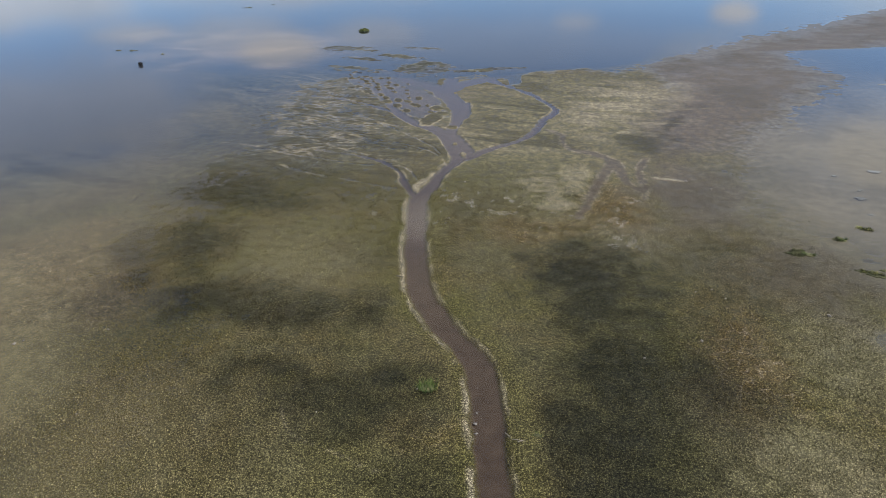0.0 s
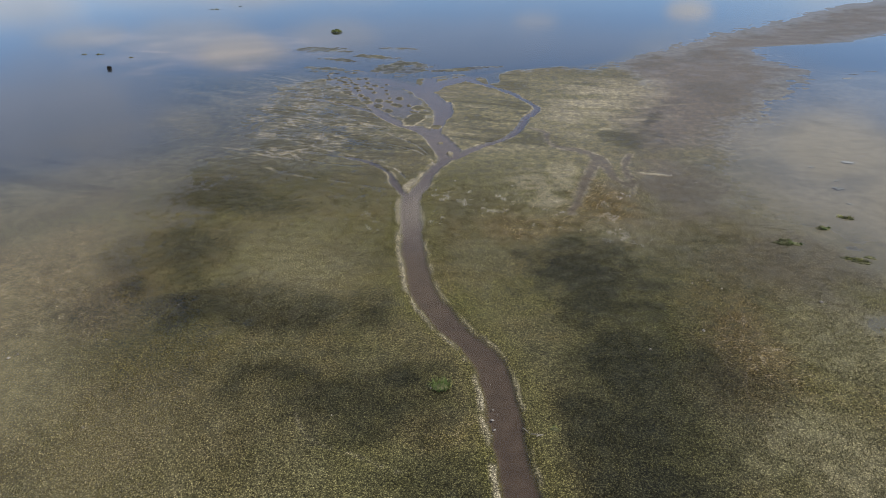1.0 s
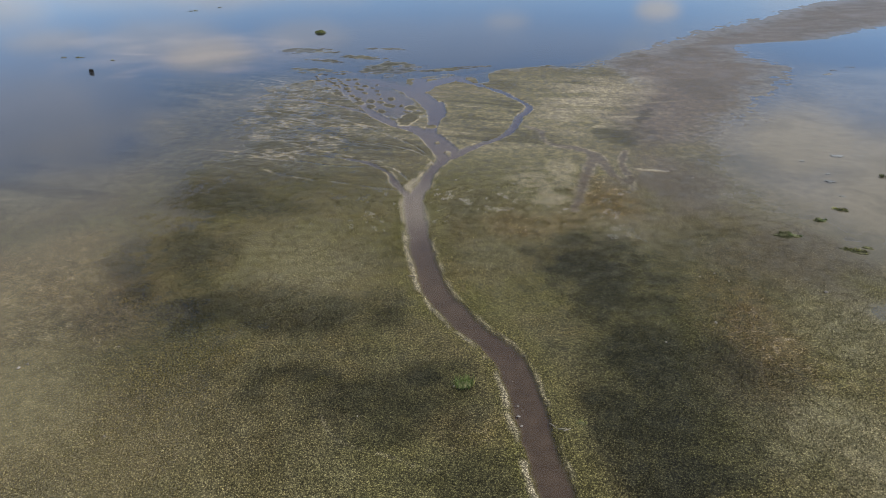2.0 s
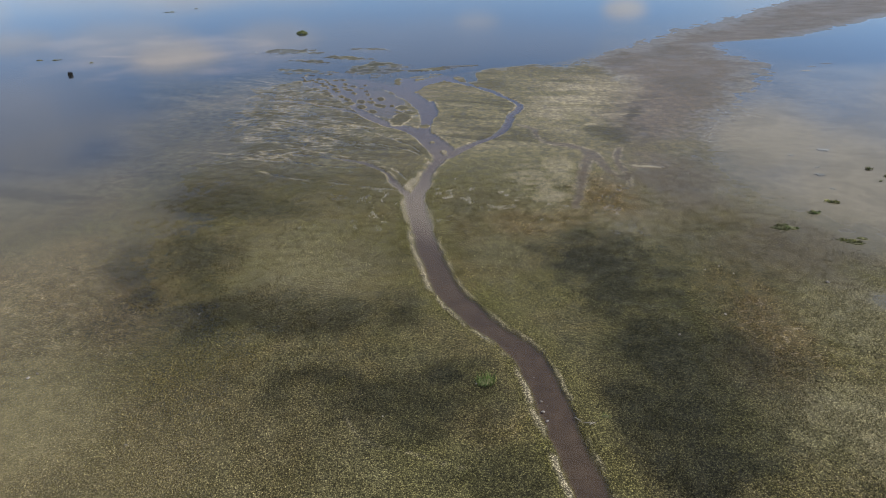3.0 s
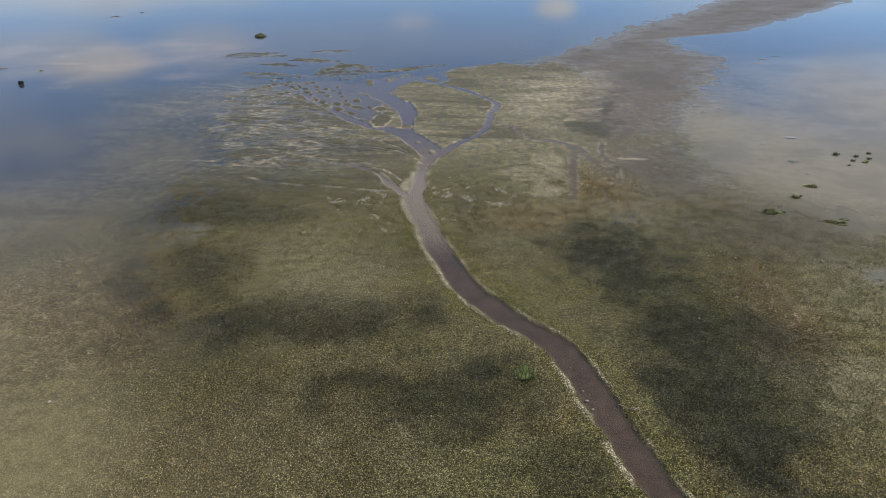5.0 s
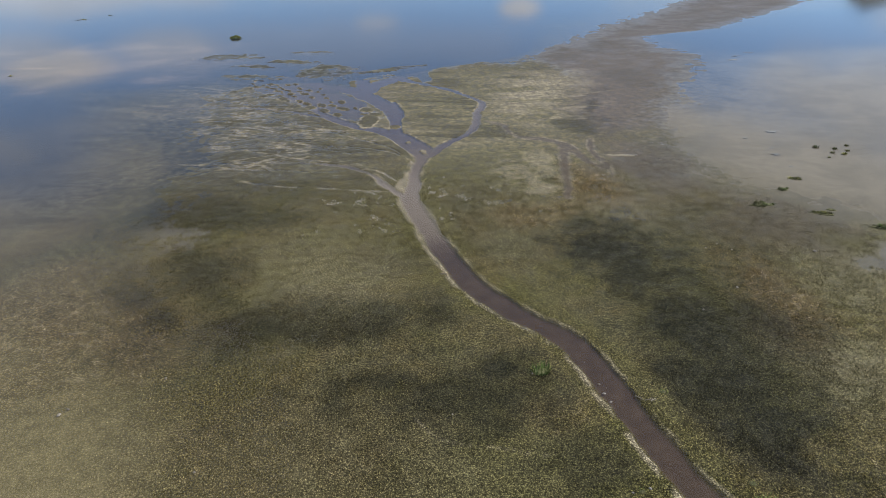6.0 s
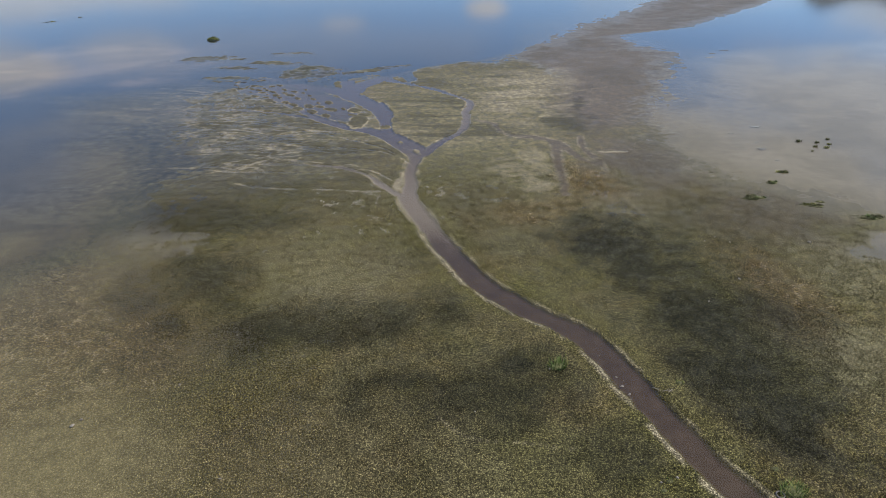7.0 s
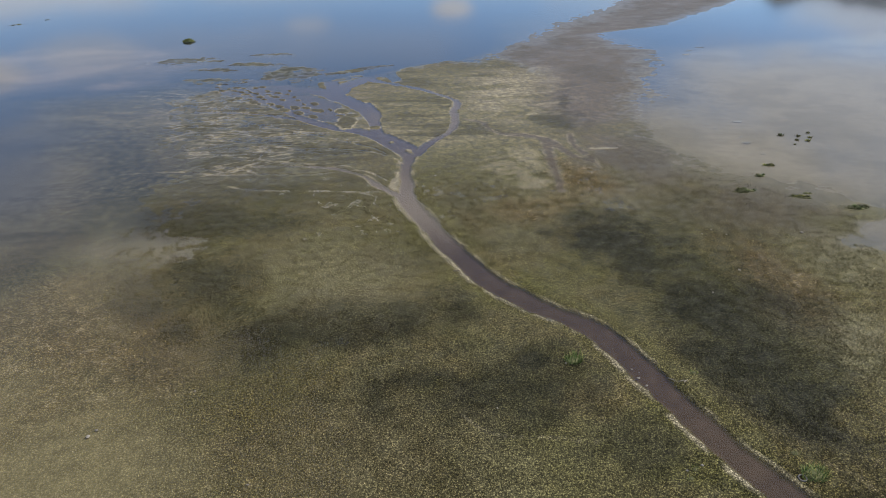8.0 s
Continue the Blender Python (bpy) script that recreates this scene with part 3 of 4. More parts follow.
COVERS = ("dark", "rust", "pale", "sand", "green", "bed", "lake", "mud", "pond", "smooth", "milky", "shoal")


# ---- materials ----
def material(name):
    m = bpy.data.materials.new(name)
    m.use_nodes = True
    t = m.node_tree
    t.nodes.clear()
    out = t.nodes.new("ShaderNodeOutputMaterial")
    b = t.nodes.new("ShaderNodeBsdfPrincipled")
    link(t, b.outputs[0], out.inputs[0])
    return m, t, b, out


def attribute(t, name):
    n = t.nodes.new("ShaderNodeAttribute")
    n.attribute_name = name
    return n.outputs["Fac"]


def position(t):
    return t.nodes.new("ShaderNodeNewGeometry").outputs["Position"]


def cover_colour(t, pos, algae=1.0):
    """Base colour of the marsh from the shares of each cover, with grain at several sizes."""
    big = noise_tex(t, pos, 0.12, 5.0, 0.6)
    mid = noise_tex(t, pos, 0.75, 8.0, 0.68)
    flat = t.nodes.new("ShaderNodeMapping")
    flat.inputs["Scale"].default_value = (0.6, 1.0, 1.0)
    flat.inputs["Rotation"].default_value = (0, 0, 0.12)
    link(t, pos, flat.inputs["Vector"])
    rug = noise_tex(t, flat.outputs[0], 2.6, 7.0, 0.74)
    fine = noise_tex(t, pos, 5.6, 3.0, 0.7)
    cell = t.nodes.new("ShaderNodeTexVoronoi")
    cell.inputs["Scale"].default_value = 7.5
    cell.inputs["Randomness"].default_value = 1.0
    link(t, pos, cell.inputs["Vector"])
    flecks = ramp(t, cell.outputs["Distance"], 0.05, 0.60, 1.9, 0.46)
    web = t.nodes.new("ShaderNodeTexVoronoi")
    web.feature = "DISTANCE_TO_EDGE"
    web.inputs["Scale"].default_value = 0.8
    shift = t.nodes.new("ShaderNodeVectorMath")
    shift.operation = "ADD"
    link(t, pos, shift.inputs[0])
    link(t, noise_tex(t, pos, 0.8, 4.0, 0.6, 0.0, 1), shift.inputs[1])
    link(t, shift.outputs[0], web.inputs["Vector"])
    twigs = math_node(t, "MULTIPLY", ramp(t, web.outputs["Distance"], 0.07, 0.02), ramp(t, mid, 0.42, 0.6))
    col = mix_rgb(t, ramp(t, big, 0.35, 0.65), (0.125, 0.105, 0.046), (0.113, 0.102, 0.049))
    col = mix_rgb(t, attribute(t, "green"), col, (0.106, 0.098, 0.034))
    col = mix_rgb(t, math_node(t, "MULTIPLY", attribute(t, "smooth"), 0.5), col, (0.113, 0.101, 0.075))
    col = mix_rgb(t, math_node(t, "MULTIPLY", attribute(t, "rust"), ramp(t, mid, 0.3, 0.62, 0.35, 1.0)), col, (0.138, 0.095, 0.036))
    col = mix_rgb(t, math_node(t, "MULTIPLY", math_node(t, "MULTIPLY", attribute(t, "rust"), twigs), 0.8), col, (0.30, 0.25, 0.18))
    col = mix_rgb(t, attribute(t, "pale"), col, (0.194, 0.173, 0.098))
    col = mix_rgb(t, attribute(t, "mud"), col, (0.112, 0.094, 0.073))
    col = mix_rgb(t, attribute(t, "pond"), col, (0.150, 0.138, 0.106))
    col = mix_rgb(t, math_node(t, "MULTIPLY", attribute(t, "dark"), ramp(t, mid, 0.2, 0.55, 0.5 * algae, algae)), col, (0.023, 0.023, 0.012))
    col = mix_rgb(t, attribute(t, "lake"), col, (0.045, 0.050, 0.060))
    col = mix_rgb(t, attribute(t, "shoal"), col, (0.185, 0.150, 0.120))
    col = mix_rgb(t, attribute(t, "sand"), col, (0.290, 0.252, 0.172))
    silt = mix_rgb(t, attribute(t, "smooth"), (0.068, 0.050, 0.038), (0.094, 0.077, 0.073))
    col = mix_rgb(t, attribute(t, "bed"), col, silt)
    grain = math_node(t, "MULTIPLY", ramp(t, fine, 0.35, 0.65, 0.42, 1.85), flecks)
    calm = math_node(t, "MAXIMUM", attribute(t, "bed"), math_node(t, "MAXIMUM", attribute(t, "lake"), math_node(t, "MAXIMUM", attribute(t, "pond"), math_node(t, "MAXIMUM", math_node(t, "MULTIPLY", attribute(t, "milky"), 0.75), math_node(t, "MULTIPLY", attribute(t, "mud"), 0.45)))))
    streaks = math_node(t, "MULTIPLY", ramp(t, mid, 0.3, 0.7, 0.55, 1.3), ramp(t, rug, 0.3, 0.7, 0.7, 1.32))
    streaks = math_node(t, "MULTIPLY", streaks, ramp(t, fine, 0.3, 0.7, 0.75, 1.3))
    grain = mix_rgb(t, attribute(t, "smooth"), grain, streaks)
    g2 = mix_rgb(t, math_node(t, "MULTIPLY", calm, 0.97), grain, 1.15)
    return mix_rgb(t, 1.0, col, g2, "MULTIPLY"), mid, fine


def marsh_material():
    m, t, b, out = material("marsh_ground")
    pos = position(t)
    col, mid, fine = cover_colour(t, pos)
    link(t, mix_rgb(t, 1.0, col, ramp(t, mid, 0.2, 0.8, 0.75, 1.25), "MULTIPLY"), b.inputs["Base Color"])
    rough = mix_rgb(t, attribute(t, "mud"), ramp(t, mid, 0.3, 0.7, 0.4, 0.75), ramp(t, mid, 0.3, 0.7, 0.42, 0.65))
    sep = t.nodes.new("ShaderNodeSeparateXYZ")
    link(t, pos, sep.inputs[0])
    flats = math_node(t, "MAXIMUM", attribute(t, "smooth"), math_node(t, "MAXIMUM", attribute(t, "mud"), attribute(t, "pond")))
    wet = math_node(t, "MULTIPLY", ramp(t, sep.outputs[2], 0.050, 0.015), flats)
    dry = ramp(t, sep.outputs[2], -0.006, 0.002)
    link(t, mix_rgb(t, wet, rough, 0.32), b.inputs["Roughness"])
    gloss = mix_rgb(t, wet, ramp(t, attribute(t, "smooth"), 0.0, 1.0, 0.12, 0.15), 0.13)
    link(t, math_node(t, "MULTIPLY", gloss, dry), b.inputs["Specular IOR Level"])
    bump = t.nodes.new("ShaderNodeBump")
    bump.inputs["Strength"].default_value, bump.inputs["Distance"].default_value = 0.5, 0.12
    under = math_node(t, "MAXIMUM", math_node(t, "MAXIMUM", wet, attribute(t, "bed")), math_node(t, "MAXIMUM", attribute(t, "lake"), attribute(t, "pond")))
    link(t, mix_rgb(t, under, fine, 0.5), bump.inputs["Height"])
    link(t, bump.outputs[0], b.inputs["Normal"])
    return m


def weed_material():
    m, t, b, out = material("marsh_weed")
    pos = position(t)
    col, mid, fine = cover_colour(t, pos, 0.85)
    rnd = t.nodes.new("ShaderNodeNewGeometry").outputs["Random Per Island"]
    col = mix_rgb(t, 1.0, col, ramp(t, math_node(t, "POWER", rnd, 1.9), 0.0, 1.0, 0.50, 3.4), "MULTIPLY")
    straw = ramp(t, math_node(t, "FRACT", math_node(t, "MULTIPLY", rnd, 17.0)), 0.35, 1.0, 0.0, 0.4)
    straw = math_node(t, "MULTIPLY", straw, ramp(t, attribute(t, "dark"), 0.0, 1.0, 1.0, 0.25))
    col = mix_rgb(t, straw, col, (0.205, 0.188, 0.095))
    link(t, col, b.inputs["Base Color"])
    b.inputs["Roughness"].default_value = 0.6
    b.inputs["Specular IOR Level"].default_value = 0.15
    return m


def water_material():
    m, t, b, out = material("still_water")
    t.nodes.remove(b)
    clear = t.nodes.new("ShaderNodeBsdfTransparent")
    clear.inputs[0].default_value = (0.97, 0.98, 0.975, 1)
    gloss = t.nodes.new("ShaderNodeBsdfGlossy")
    gloss.inputs["Roughness"].default_value = 0.07
    gloss.inputs["Color"].default_value = (1, 1, 1, 1)
    fres = t.nodes.new("ShaderNodeFresnel")
    fres.inputs[0].default_value = 1.333
    mix = t.nodes.new("ShaderNodeMixShader")
    link(t, fres.outputs[0], mix.inputs[0])
    link(t, clear.outputs[0], mix.inputs[1])
    link(t, gloss.outputs[0], mix.inputs[2])
    link(t, mix.outputs[0], out.inputs[0])
    return m


MARSH, WEED, WATER = marsh_material(), weed_material(), water_material()


# ---- ground ----
def spaced(stops):
    """Coordinates along one axis: stops of (end, spacing) after the first value."""
    out = [stops[0]]
    for end, gap in stops[1:]:
        n = max(1, round((end - out[-1]) / gap))
        out += list(np.linspace(out[-1], end, n + 1)[1:])
    return np.array(out)


def add_covers(me, f):
    for k in COVERS:
        a = me.attributes.new(k, "FLOAT", "POINT")
        a.data.foreach_set("value", np.ascontiguousarray(f[k].ravel(), dtype=np.float32))


def build_ground():
    xs = spaced([-4000, (-1200, 400), (-300, 60), (-150, 6), (-60, 0.9), (-45, 0.5), (-16, 0.34), (9, 0.16), (45, 0.34), (75, 0.6), (150, 1.2), (300, 6), (1200, 60), (4000, 400)])
    ys = spaced([-4000, (-400, 300), (-60, 20), (10, 2.0), (20, 0.6), (128, 0.28), (190, 0.5), (240, 1.5), (400, 8), (1200, 60), (4600, 400)])
    X, Y = np.meshgrid(xs, ys, indexing="ij")
    f = plan(X, Y)
    nx, ny = X.shape
    co = np.stack([X, Y, f["h"]], -1).reshape(-1, 3)
    i, j = np.meshgrid(np.arange(nx - 1), np.arange(ny - 1), indexing="ij")
    a = (i * ny + j).ravel()
    quads = np.stack([a, a + ny, a + ny + 1, a + 1], -1)
    me = bpy.data.meshes.new("ground")
    me.vertices.add(len(co))
    me.vertices.foreach_set("co", co.ravel().astype(np.float32))
    me.loops.add(quads.size)
    me.loops.foreach_set("vertex_index", quads.ravel().astype(np.int32))
    me.polygons.add(len(quads))
    me.polygons.foreach_set("loop_start", np.arange(0, quads.size, 4, dtype=np.int32))
    me.polygons.foreach_set("loop_total", np.full(len(quads), 4, dtype=np.int32))
    me.polygons.foreach_set("use_smooth", np.ones(len(quads), dtype=bool))
    me.update()
    me.validate()
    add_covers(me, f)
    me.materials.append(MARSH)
    return tagged(new("ground", me), "flat flooded marsh ground of olive weed, dark algae and silt", "ground", kind="structure")


def build_water():
    bm = bmesh.new()
    bmesh.ops.create_grid(bm, x_segments=8, y_segments=8, size=4000)
    me = bpy.data.meshes.new("water")
    bm.to_mesh(me)
    bm.free()
    me.materials.append(WATER)
    ob = tagged(new("water", me), "still shallow lake and stream water mirroring clouds", "water", kind="structure")
    ob.location = (0, 300, 0)
    return ob


build_ground()
build_water()


# ---- weed that stands out of the water ----
def build_weed(count):
    r = np.random.RandomState(3)
    n = int(count * 1.9)
    y = 20 + 85 * r.rand(n) ** 1.25
    x = -8 + (r.rand(n) - 0.5) * 2 * (30 + 0.75 * (y - 20))
    f = plan(x, y)
    clump = fbm(x, y, 1.1, 141, 3)
    keep = r.rand(n) < f["weed"] * (0.25 + 0.75 * step(clump, 0.35, 0.6))
    idx = np.nonzero(keep)[0][:count]
    x, y, h = x[idx], y[idx], f["h"][idx]
    k = len(idx)
    blades = 3
    base = np.stack([x, y, np.minimum(h, 0.02) - 0.02], -1)
    co = np.zeros((k, blades, 3, 3), np.float32)
    size = 0.045 + 0.07 * r.rand(k) ** 1.5
    for b in range(blades):
        ang = r.rand(k) * 2 * np.pi
        lean = 0.5 + 0.8 * r.rand(k)
        d = np.stack([np.cos(ang), np.sin(ang)], -1)
        side = np.stack([-d[:, 1], d[:, 0]], -1)
        w = 0.015 + 0.020 * r.rand(k)
        root = base + np.concatenate([0.05 * (r.rand(k, 2) - 0.5), np.zeros((k, 1))], -1)
        co[:, b, 0] = root + np.concatenate([side * w[:, None], np.zeros((k, 1))], -1)
        co[:, b, 1] = root - np.concatenate([side * w[:, None], np.zeros((k, 1))], -1)
        co[:, b, 2] = root + np.concatenate([d * (size * lean)[:, None], (size * 0.8 + 0.05)[:, None]], -1)
    nv = k * blades * 3
    me = bpy.data.meshes.new("marsh_weed")
    me.vertices.add(nv)
    me.vertices.foreach_set("co", co.ravel())
    me.loops.add(nv)
    me.loops.foreach_set("vertex_index", np.arange(nv, dtype=np.int32))
    me.polygons.add(nv // 3)
    me.polygons.foreach_set("loop_start", np.arange(0, nv, 3, dtype=np.int32))
    me.polygons.foreach_set("loop_total", np.full(nv // 3, 3, dtype=np.int32))
    me.update()
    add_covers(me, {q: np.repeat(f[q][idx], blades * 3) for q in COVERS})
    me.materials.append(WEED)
    return tagged(new("marsh_weed", me), "short olive and brown marsh weed standing out of shallow water", "weed", kind="stuff")


build_weed(480000)


# ---- hills that the lake mirrors ----
def rough_material(name, a, b, scale, rough=0.85, bump_by=0.3, spec=0.3):
    m, t, bs, out = material(name)
    pos = t.nodes.new("ShaderNodeTexCoord").outputs["Object"]
    n1, n2 = noise_tex(t, pos, scale, 5.0, 0.6), noise_tex(t, pos, scale * 6, 3.0, 0.6)
    rnd = t.nodes.new("ShaderNodeObjectInfo").outputs["Random"]
    col = mix_rgb(t, ramp(t, n1, 0.3, 0.7), a, b)
    col = mix_rgb(t, 1.0, col, ramp(t, n2, 0.2, 0.8, 0.7, 1.3), "MULTIPLY")
    col = mix_rgb(t, 1.0, col, ramp(t, rnd, 0.0, 1.0, 0.75, 1.3), "MULTIPLY")
    link(t, col, bs.inputs["Base Color"])
    bs.inputs["Roughness"].default_value = rough
    bs.inputs["Specular IOR Level"].default_value = spec
    bp = t.nodes.new("ShaderNodeBump")
    bp.inputs["Strength"].default_value, bp.inputs["Distance"].default_value = bump_by, 0.02
    link(t, n2, bp.inputs["Height"])
    link(t, bp.outputs[0], bs.inputs["Normal"])
    return m


HILL = rough_material("far_hill", (0.05, 0.06, 0.07), (0.07, 0.075, 0.07), 0.004)
BLADE = rough_material("reed_leaf", (0.09, 0.145, 0.035), (0.17, 0.22, 0.065), 3.0, 0.5, 0.1)
# yellow leaf: dry plants, and the sunlit side of the reed clumps
BLADE_DRY_LIT = rough_material("dry_lit_leaf", (0.24, 0.25, 0.06), (0.32, 0.30, 0.09), 3.0, 0.6, 0.1)
MOSS = rough_material("plant_mat", (0.075, 0.082, 0.034), (0.135, 0.128, 0.062), 2.5, 0.85, 0.6)
BUSH = rough_material("lake_bush", (0.09, 0.115, 0.03), (0.16, 0.17, 0.055), 1.5, 0.7, 0.4)
STUMP = rough_material("dark_twigs", (0.020, 0.020, 0.018), (0.045, 0.042, 0.034), 3.0, 0.9, 0.5)
STONE = rough_material("pale_stone", (0.19, 0.17, 0.14), (0.29, 0.265, 0.225), 6.0, 0.9, 0.6)
WOOD = rough_material("bleached_wood", (0.20, 0.18, 0.135), (0.30, 0.27, 0.21), 5.0, 0.85, 0.5)
RUBBER = rough_material("dusty_rubber", (0.12, 0.11, 0.10), (0.20, 0.185, 0.165), 8.0, 0.9, 0.4)
OFF_WHITE = rough_material("off_white", (0.15, 0.158, 0.15), (0.22, 0.228, 0.22), 3.0, 0.7, 0.5)
FOAM = rough_material("pale_foam", (0.16, 0.145, 0.13), (0.25, 0.235, 0.21), 8.0, 0.7, 0.5)


def ground_z(x, y):
    """The height on which a thing rests: the ground, or the water where that is higher."""
    return max(0.0, float(plan(np.array([float(x)]), np.array([float(y)]))["h"][0]))


def part(name, bm, mat, parent=None, label=""):
    me = bpy.data.meshes.new(name)
    bm.to_mesh(me)
    bm.free()
    me.materials.append(mat)
    ob = new(name, me)
    ob.parent = parent
    return tagged(ob, label)


def build_hills():
    bm = bmesh.new()
    rows = []
    for i in range(121):
        a = radians(40 + i * 0.9)
        q = (i / 120)
        top = 3000 * math.tan(radians(8.3)) * (0.80 + 0.30 * noise.fractal((i * 0.09, 2.3, 0.0), 1.0, 2.0, 4)) * min(1.0, i / 7) * min(1.0, (120 - i) / 20)
        ring = []
        for d, k in ((2500, 0.0), (2700, 0.45), (2850, 0.8), (3000, 1.0), (3400, 0.6), (3800, 0.0)):
            w = top * k * (0.9 + 0.25 * noise.noise((i * 0.3, d * 0.004, 5.0))) - (1.0 if k == 0 else 0)
            ring.append(bm.verts.new((d * math.sin(a), d * math.cos(a), w)))
        rows.append(ring)
    for a, b in zip(rows, rows[1:]):
        for k in range(5):
            bm.faces.new((a[k], a[k + 1], b[k + 1], b[k])).smooth = True
    bmesh.ops.recalc_face_normals(bm, faces=bm.faces)
    return tagged(part("backdrop", bm, HILL), "distant blue-grey hills beyond the lake", "hills", kind="structure")


build_hills()


# ---- plants ----
def blade_mesh(name, length, width, bend, mat, seed):
    """One tapered leaf, bent over, folded along its middle."""
    r = random.Random(seed)
    me = bpy.data.meshes.new(name)
    co, faces, n = [], [], 5
    for i in range(n + 1):
        s = i / n
        w = width * (1 - s) ** 0.7 * 0.5
        x, z = bend * length * s * s, length * (s - 0.28 * bend * s * s)
        co += [(x, -w, z), (x + 0.15 * w, 0, z - 0.25 * w), (x, w, z)]
    for i in range(n):
        a = 3 * i
        faces += [(a, a + 1, a + 4, a + 3), (a + 1, a + 2, a + 5, a + 4)]
    me.from_pydata(co, [], faces)
    me.materials.append(mat)
    return me


def tuft_mesh(name, n, length, spread, mat, seed):
    """A small tuft of n leaves as one mesh."""
    r = random.Random(seed)
    me = bpy.data.meshes.new(name)
    co, faces = [], []
    for k in range(n):
        ang, lean = r.uniform(0, 6.283), r.uniform(0.2, 1.0)
        l, w = length * r.uniform(0.6, 1.2), length * r.uniform(0.07, 0.14)
        bx, by = r.gauss(0, spread), r.gauss(0, spread)
        c, s = math.cos(ang), math.sin(ang)
        a = len(co)
        for q, ww in ((0, 0.7), (0.55, 1.0), (1.0, 0.0)):
            d, z = l * lean * q * q, l * (q - 0.35 * lean * q * q)
            co += [(bx + d * c - s * w * ww, by + d * s + c * w * ww, z), (bx + d * c + s * w * ww, by + d * s - c * w * ww, z)]
        faces += [(a, a + 1, a + 3, a + 2), (a + 2, a + 3, a + 5, a + 4)]
    me.from_pydata(co, [], faces)
    me.materials.append(mat)
    return me


def reed_clump(place, radius, height, count, dry, label, seed):
    r = random.Random(seed)
    clump = tagged(new("reed_clump"), label, "reeds")
    clump.location = (place[0], place[1], ground_z(place[0], place[1]))
    meshes = [blade_mesh("blade", height * q, 0.055, b, BLADE, seed + i) for i, (q, b) in enumerate(((1.0, 0.25), (0.9, 0.55), (1.1, 0.15), (0.7, 0.8)))]
    straw = [blade_mesh("blade", height * q, 0.05, b, BLADE_DRY_LIT, seed + 9 + i) for i, (q, b) in enumerate(((0.8, 0.7), (0.65, 1.0)))]
    for k in range(count):
        a, d = r.uniform(0, 6.283), radius * math.sqrt(r.random())
        x, y = d * math.cos(a) * 1.15, d * math.sin(a) * 0.8
        # yellow blades gather towards +x +y: a sunlit side put into the colour
        is_dry_lit = r.random() < dry * (0.4 + 1.2 * max(0.0, x + y) / radius)
        ob = new("blade", r.choice(straw if is_dry_lit else meshes))
        ob.parent = clump
        ob.matrix_basis = pose(x, y, -0.06, r.uniform(-14, 14), r.uniform(-6, 14), math.degrees(a) + r.uniform(-110, 110)) @ Matrix.Scale(r.uniform(0.7, 1.15), 4)
    bm = bmesh.new()
    bmesh.ops.create_icosphere(bm, subdivisions=3, radius=1.0)
    for v in bm.verts:
        k = 1 + 0.35 * noise.noise(v.co * 2.1 + Vector((seed, 0, 0)))
        v.co = Vector((v.co.x * radius * 0.8 * k, v.co.y * radius * 0.6 * k, v.co.z * 0.16 * height * k))
    part("root_mound", bm, MOSS, clump, "dark matted root mound")
    return clump


reed_clump((-3.2, 42.1, 0.0), 0.80, 0.95, 130, 0.08, "clump of upright green reeds standing in shallow marsh", 1)
reed_clump((6.6, 24.3, 0.0), 0.95, 0.72, 260, 0.36, "bushy clump of green reeds with its sunlit side coloured yellow, beside the stream", 2)
reed_clump((5.95, 36.75, 0.0), 0.38, 0.35, 34, 0.6, "small grey-green grass tuft near the stream bank", 3)
reed_clump((-1.3, 27.9, 0.0), 0.30, 0.28, 22, 0.5, "small bright green grass tuft standing in the marsh", 5)
reed_clump((-2.2, 27.3, 0.0), 0.26, 0.24, 18, 0.7, "small bright green grass tuft standing in the marsh", 6)
reed_clump((6.9, 26.4, 0.0), 0.35, 0.25, 26, 0.8, "small dry grass tuft near the stream bank", 4)

TUFTS = [tuft_mesh("tuft", 26, 0.24, 0.13, m, 40 + i) for i, m in enumerate((MOSS, MOSS, BLADE, BLADE_DRY_LIT))]


def plant_mat(x, y, length, depth, turn, count, green, seed):
    """A low floating mat of plants: an uneven raft with tufts on it."""
    r = random.Random(seed)
    mat = tagged(new("plant_mat"), "low floating mat of dark green water plants" if green else "low floating mat of brown-green water plants", "water plants", "plant mats in the shallows")
    mat.matrix_basis = pose(x, y, ground_z(x, y), 0, 0, turn)
    bm = bmesh.new()
    bmesh.ops.create_icosphere(bm, subdivisions=4, radius=1.0)
    for v in bm.verts:
        p = Vector((v.co.x * length * 0.5, v.co.y * depth * 0.5, v.co.z * 0.07))
        k = 1 + 0.9 * noise.fractal(Vector((p.x * 1.9, p.y * 2.6, seed * 3.1)), 1.0, 2.0, 4)
        v.co = Vector((p.x * k, p.y * k, p.z * (0.5 + k * 0.7)))
    for f in bm.faces:
        f.smooth = True
    part("raft", bm, MOSS, mat)
    for k in range(count):
        a, d = r.uniform(0, 6.283), math.sqrt(r.random()) * r.uniform(0.35, 0.66)
        ob = new("tuft", TUFTS[r.choice((0, 1, 1, 2)) if green else r.choice((0, 1, 1, 3))])
        ob.parent = mat
        ob.matrix_basis = pose(d * math.cos(a) * length, d * math.sin(a) * depth, -0.01, 0, 0, r.uniform(0, 360)) @ Matrix.Scale(r.uniform(0.5, 1.5), 4)
    return mat


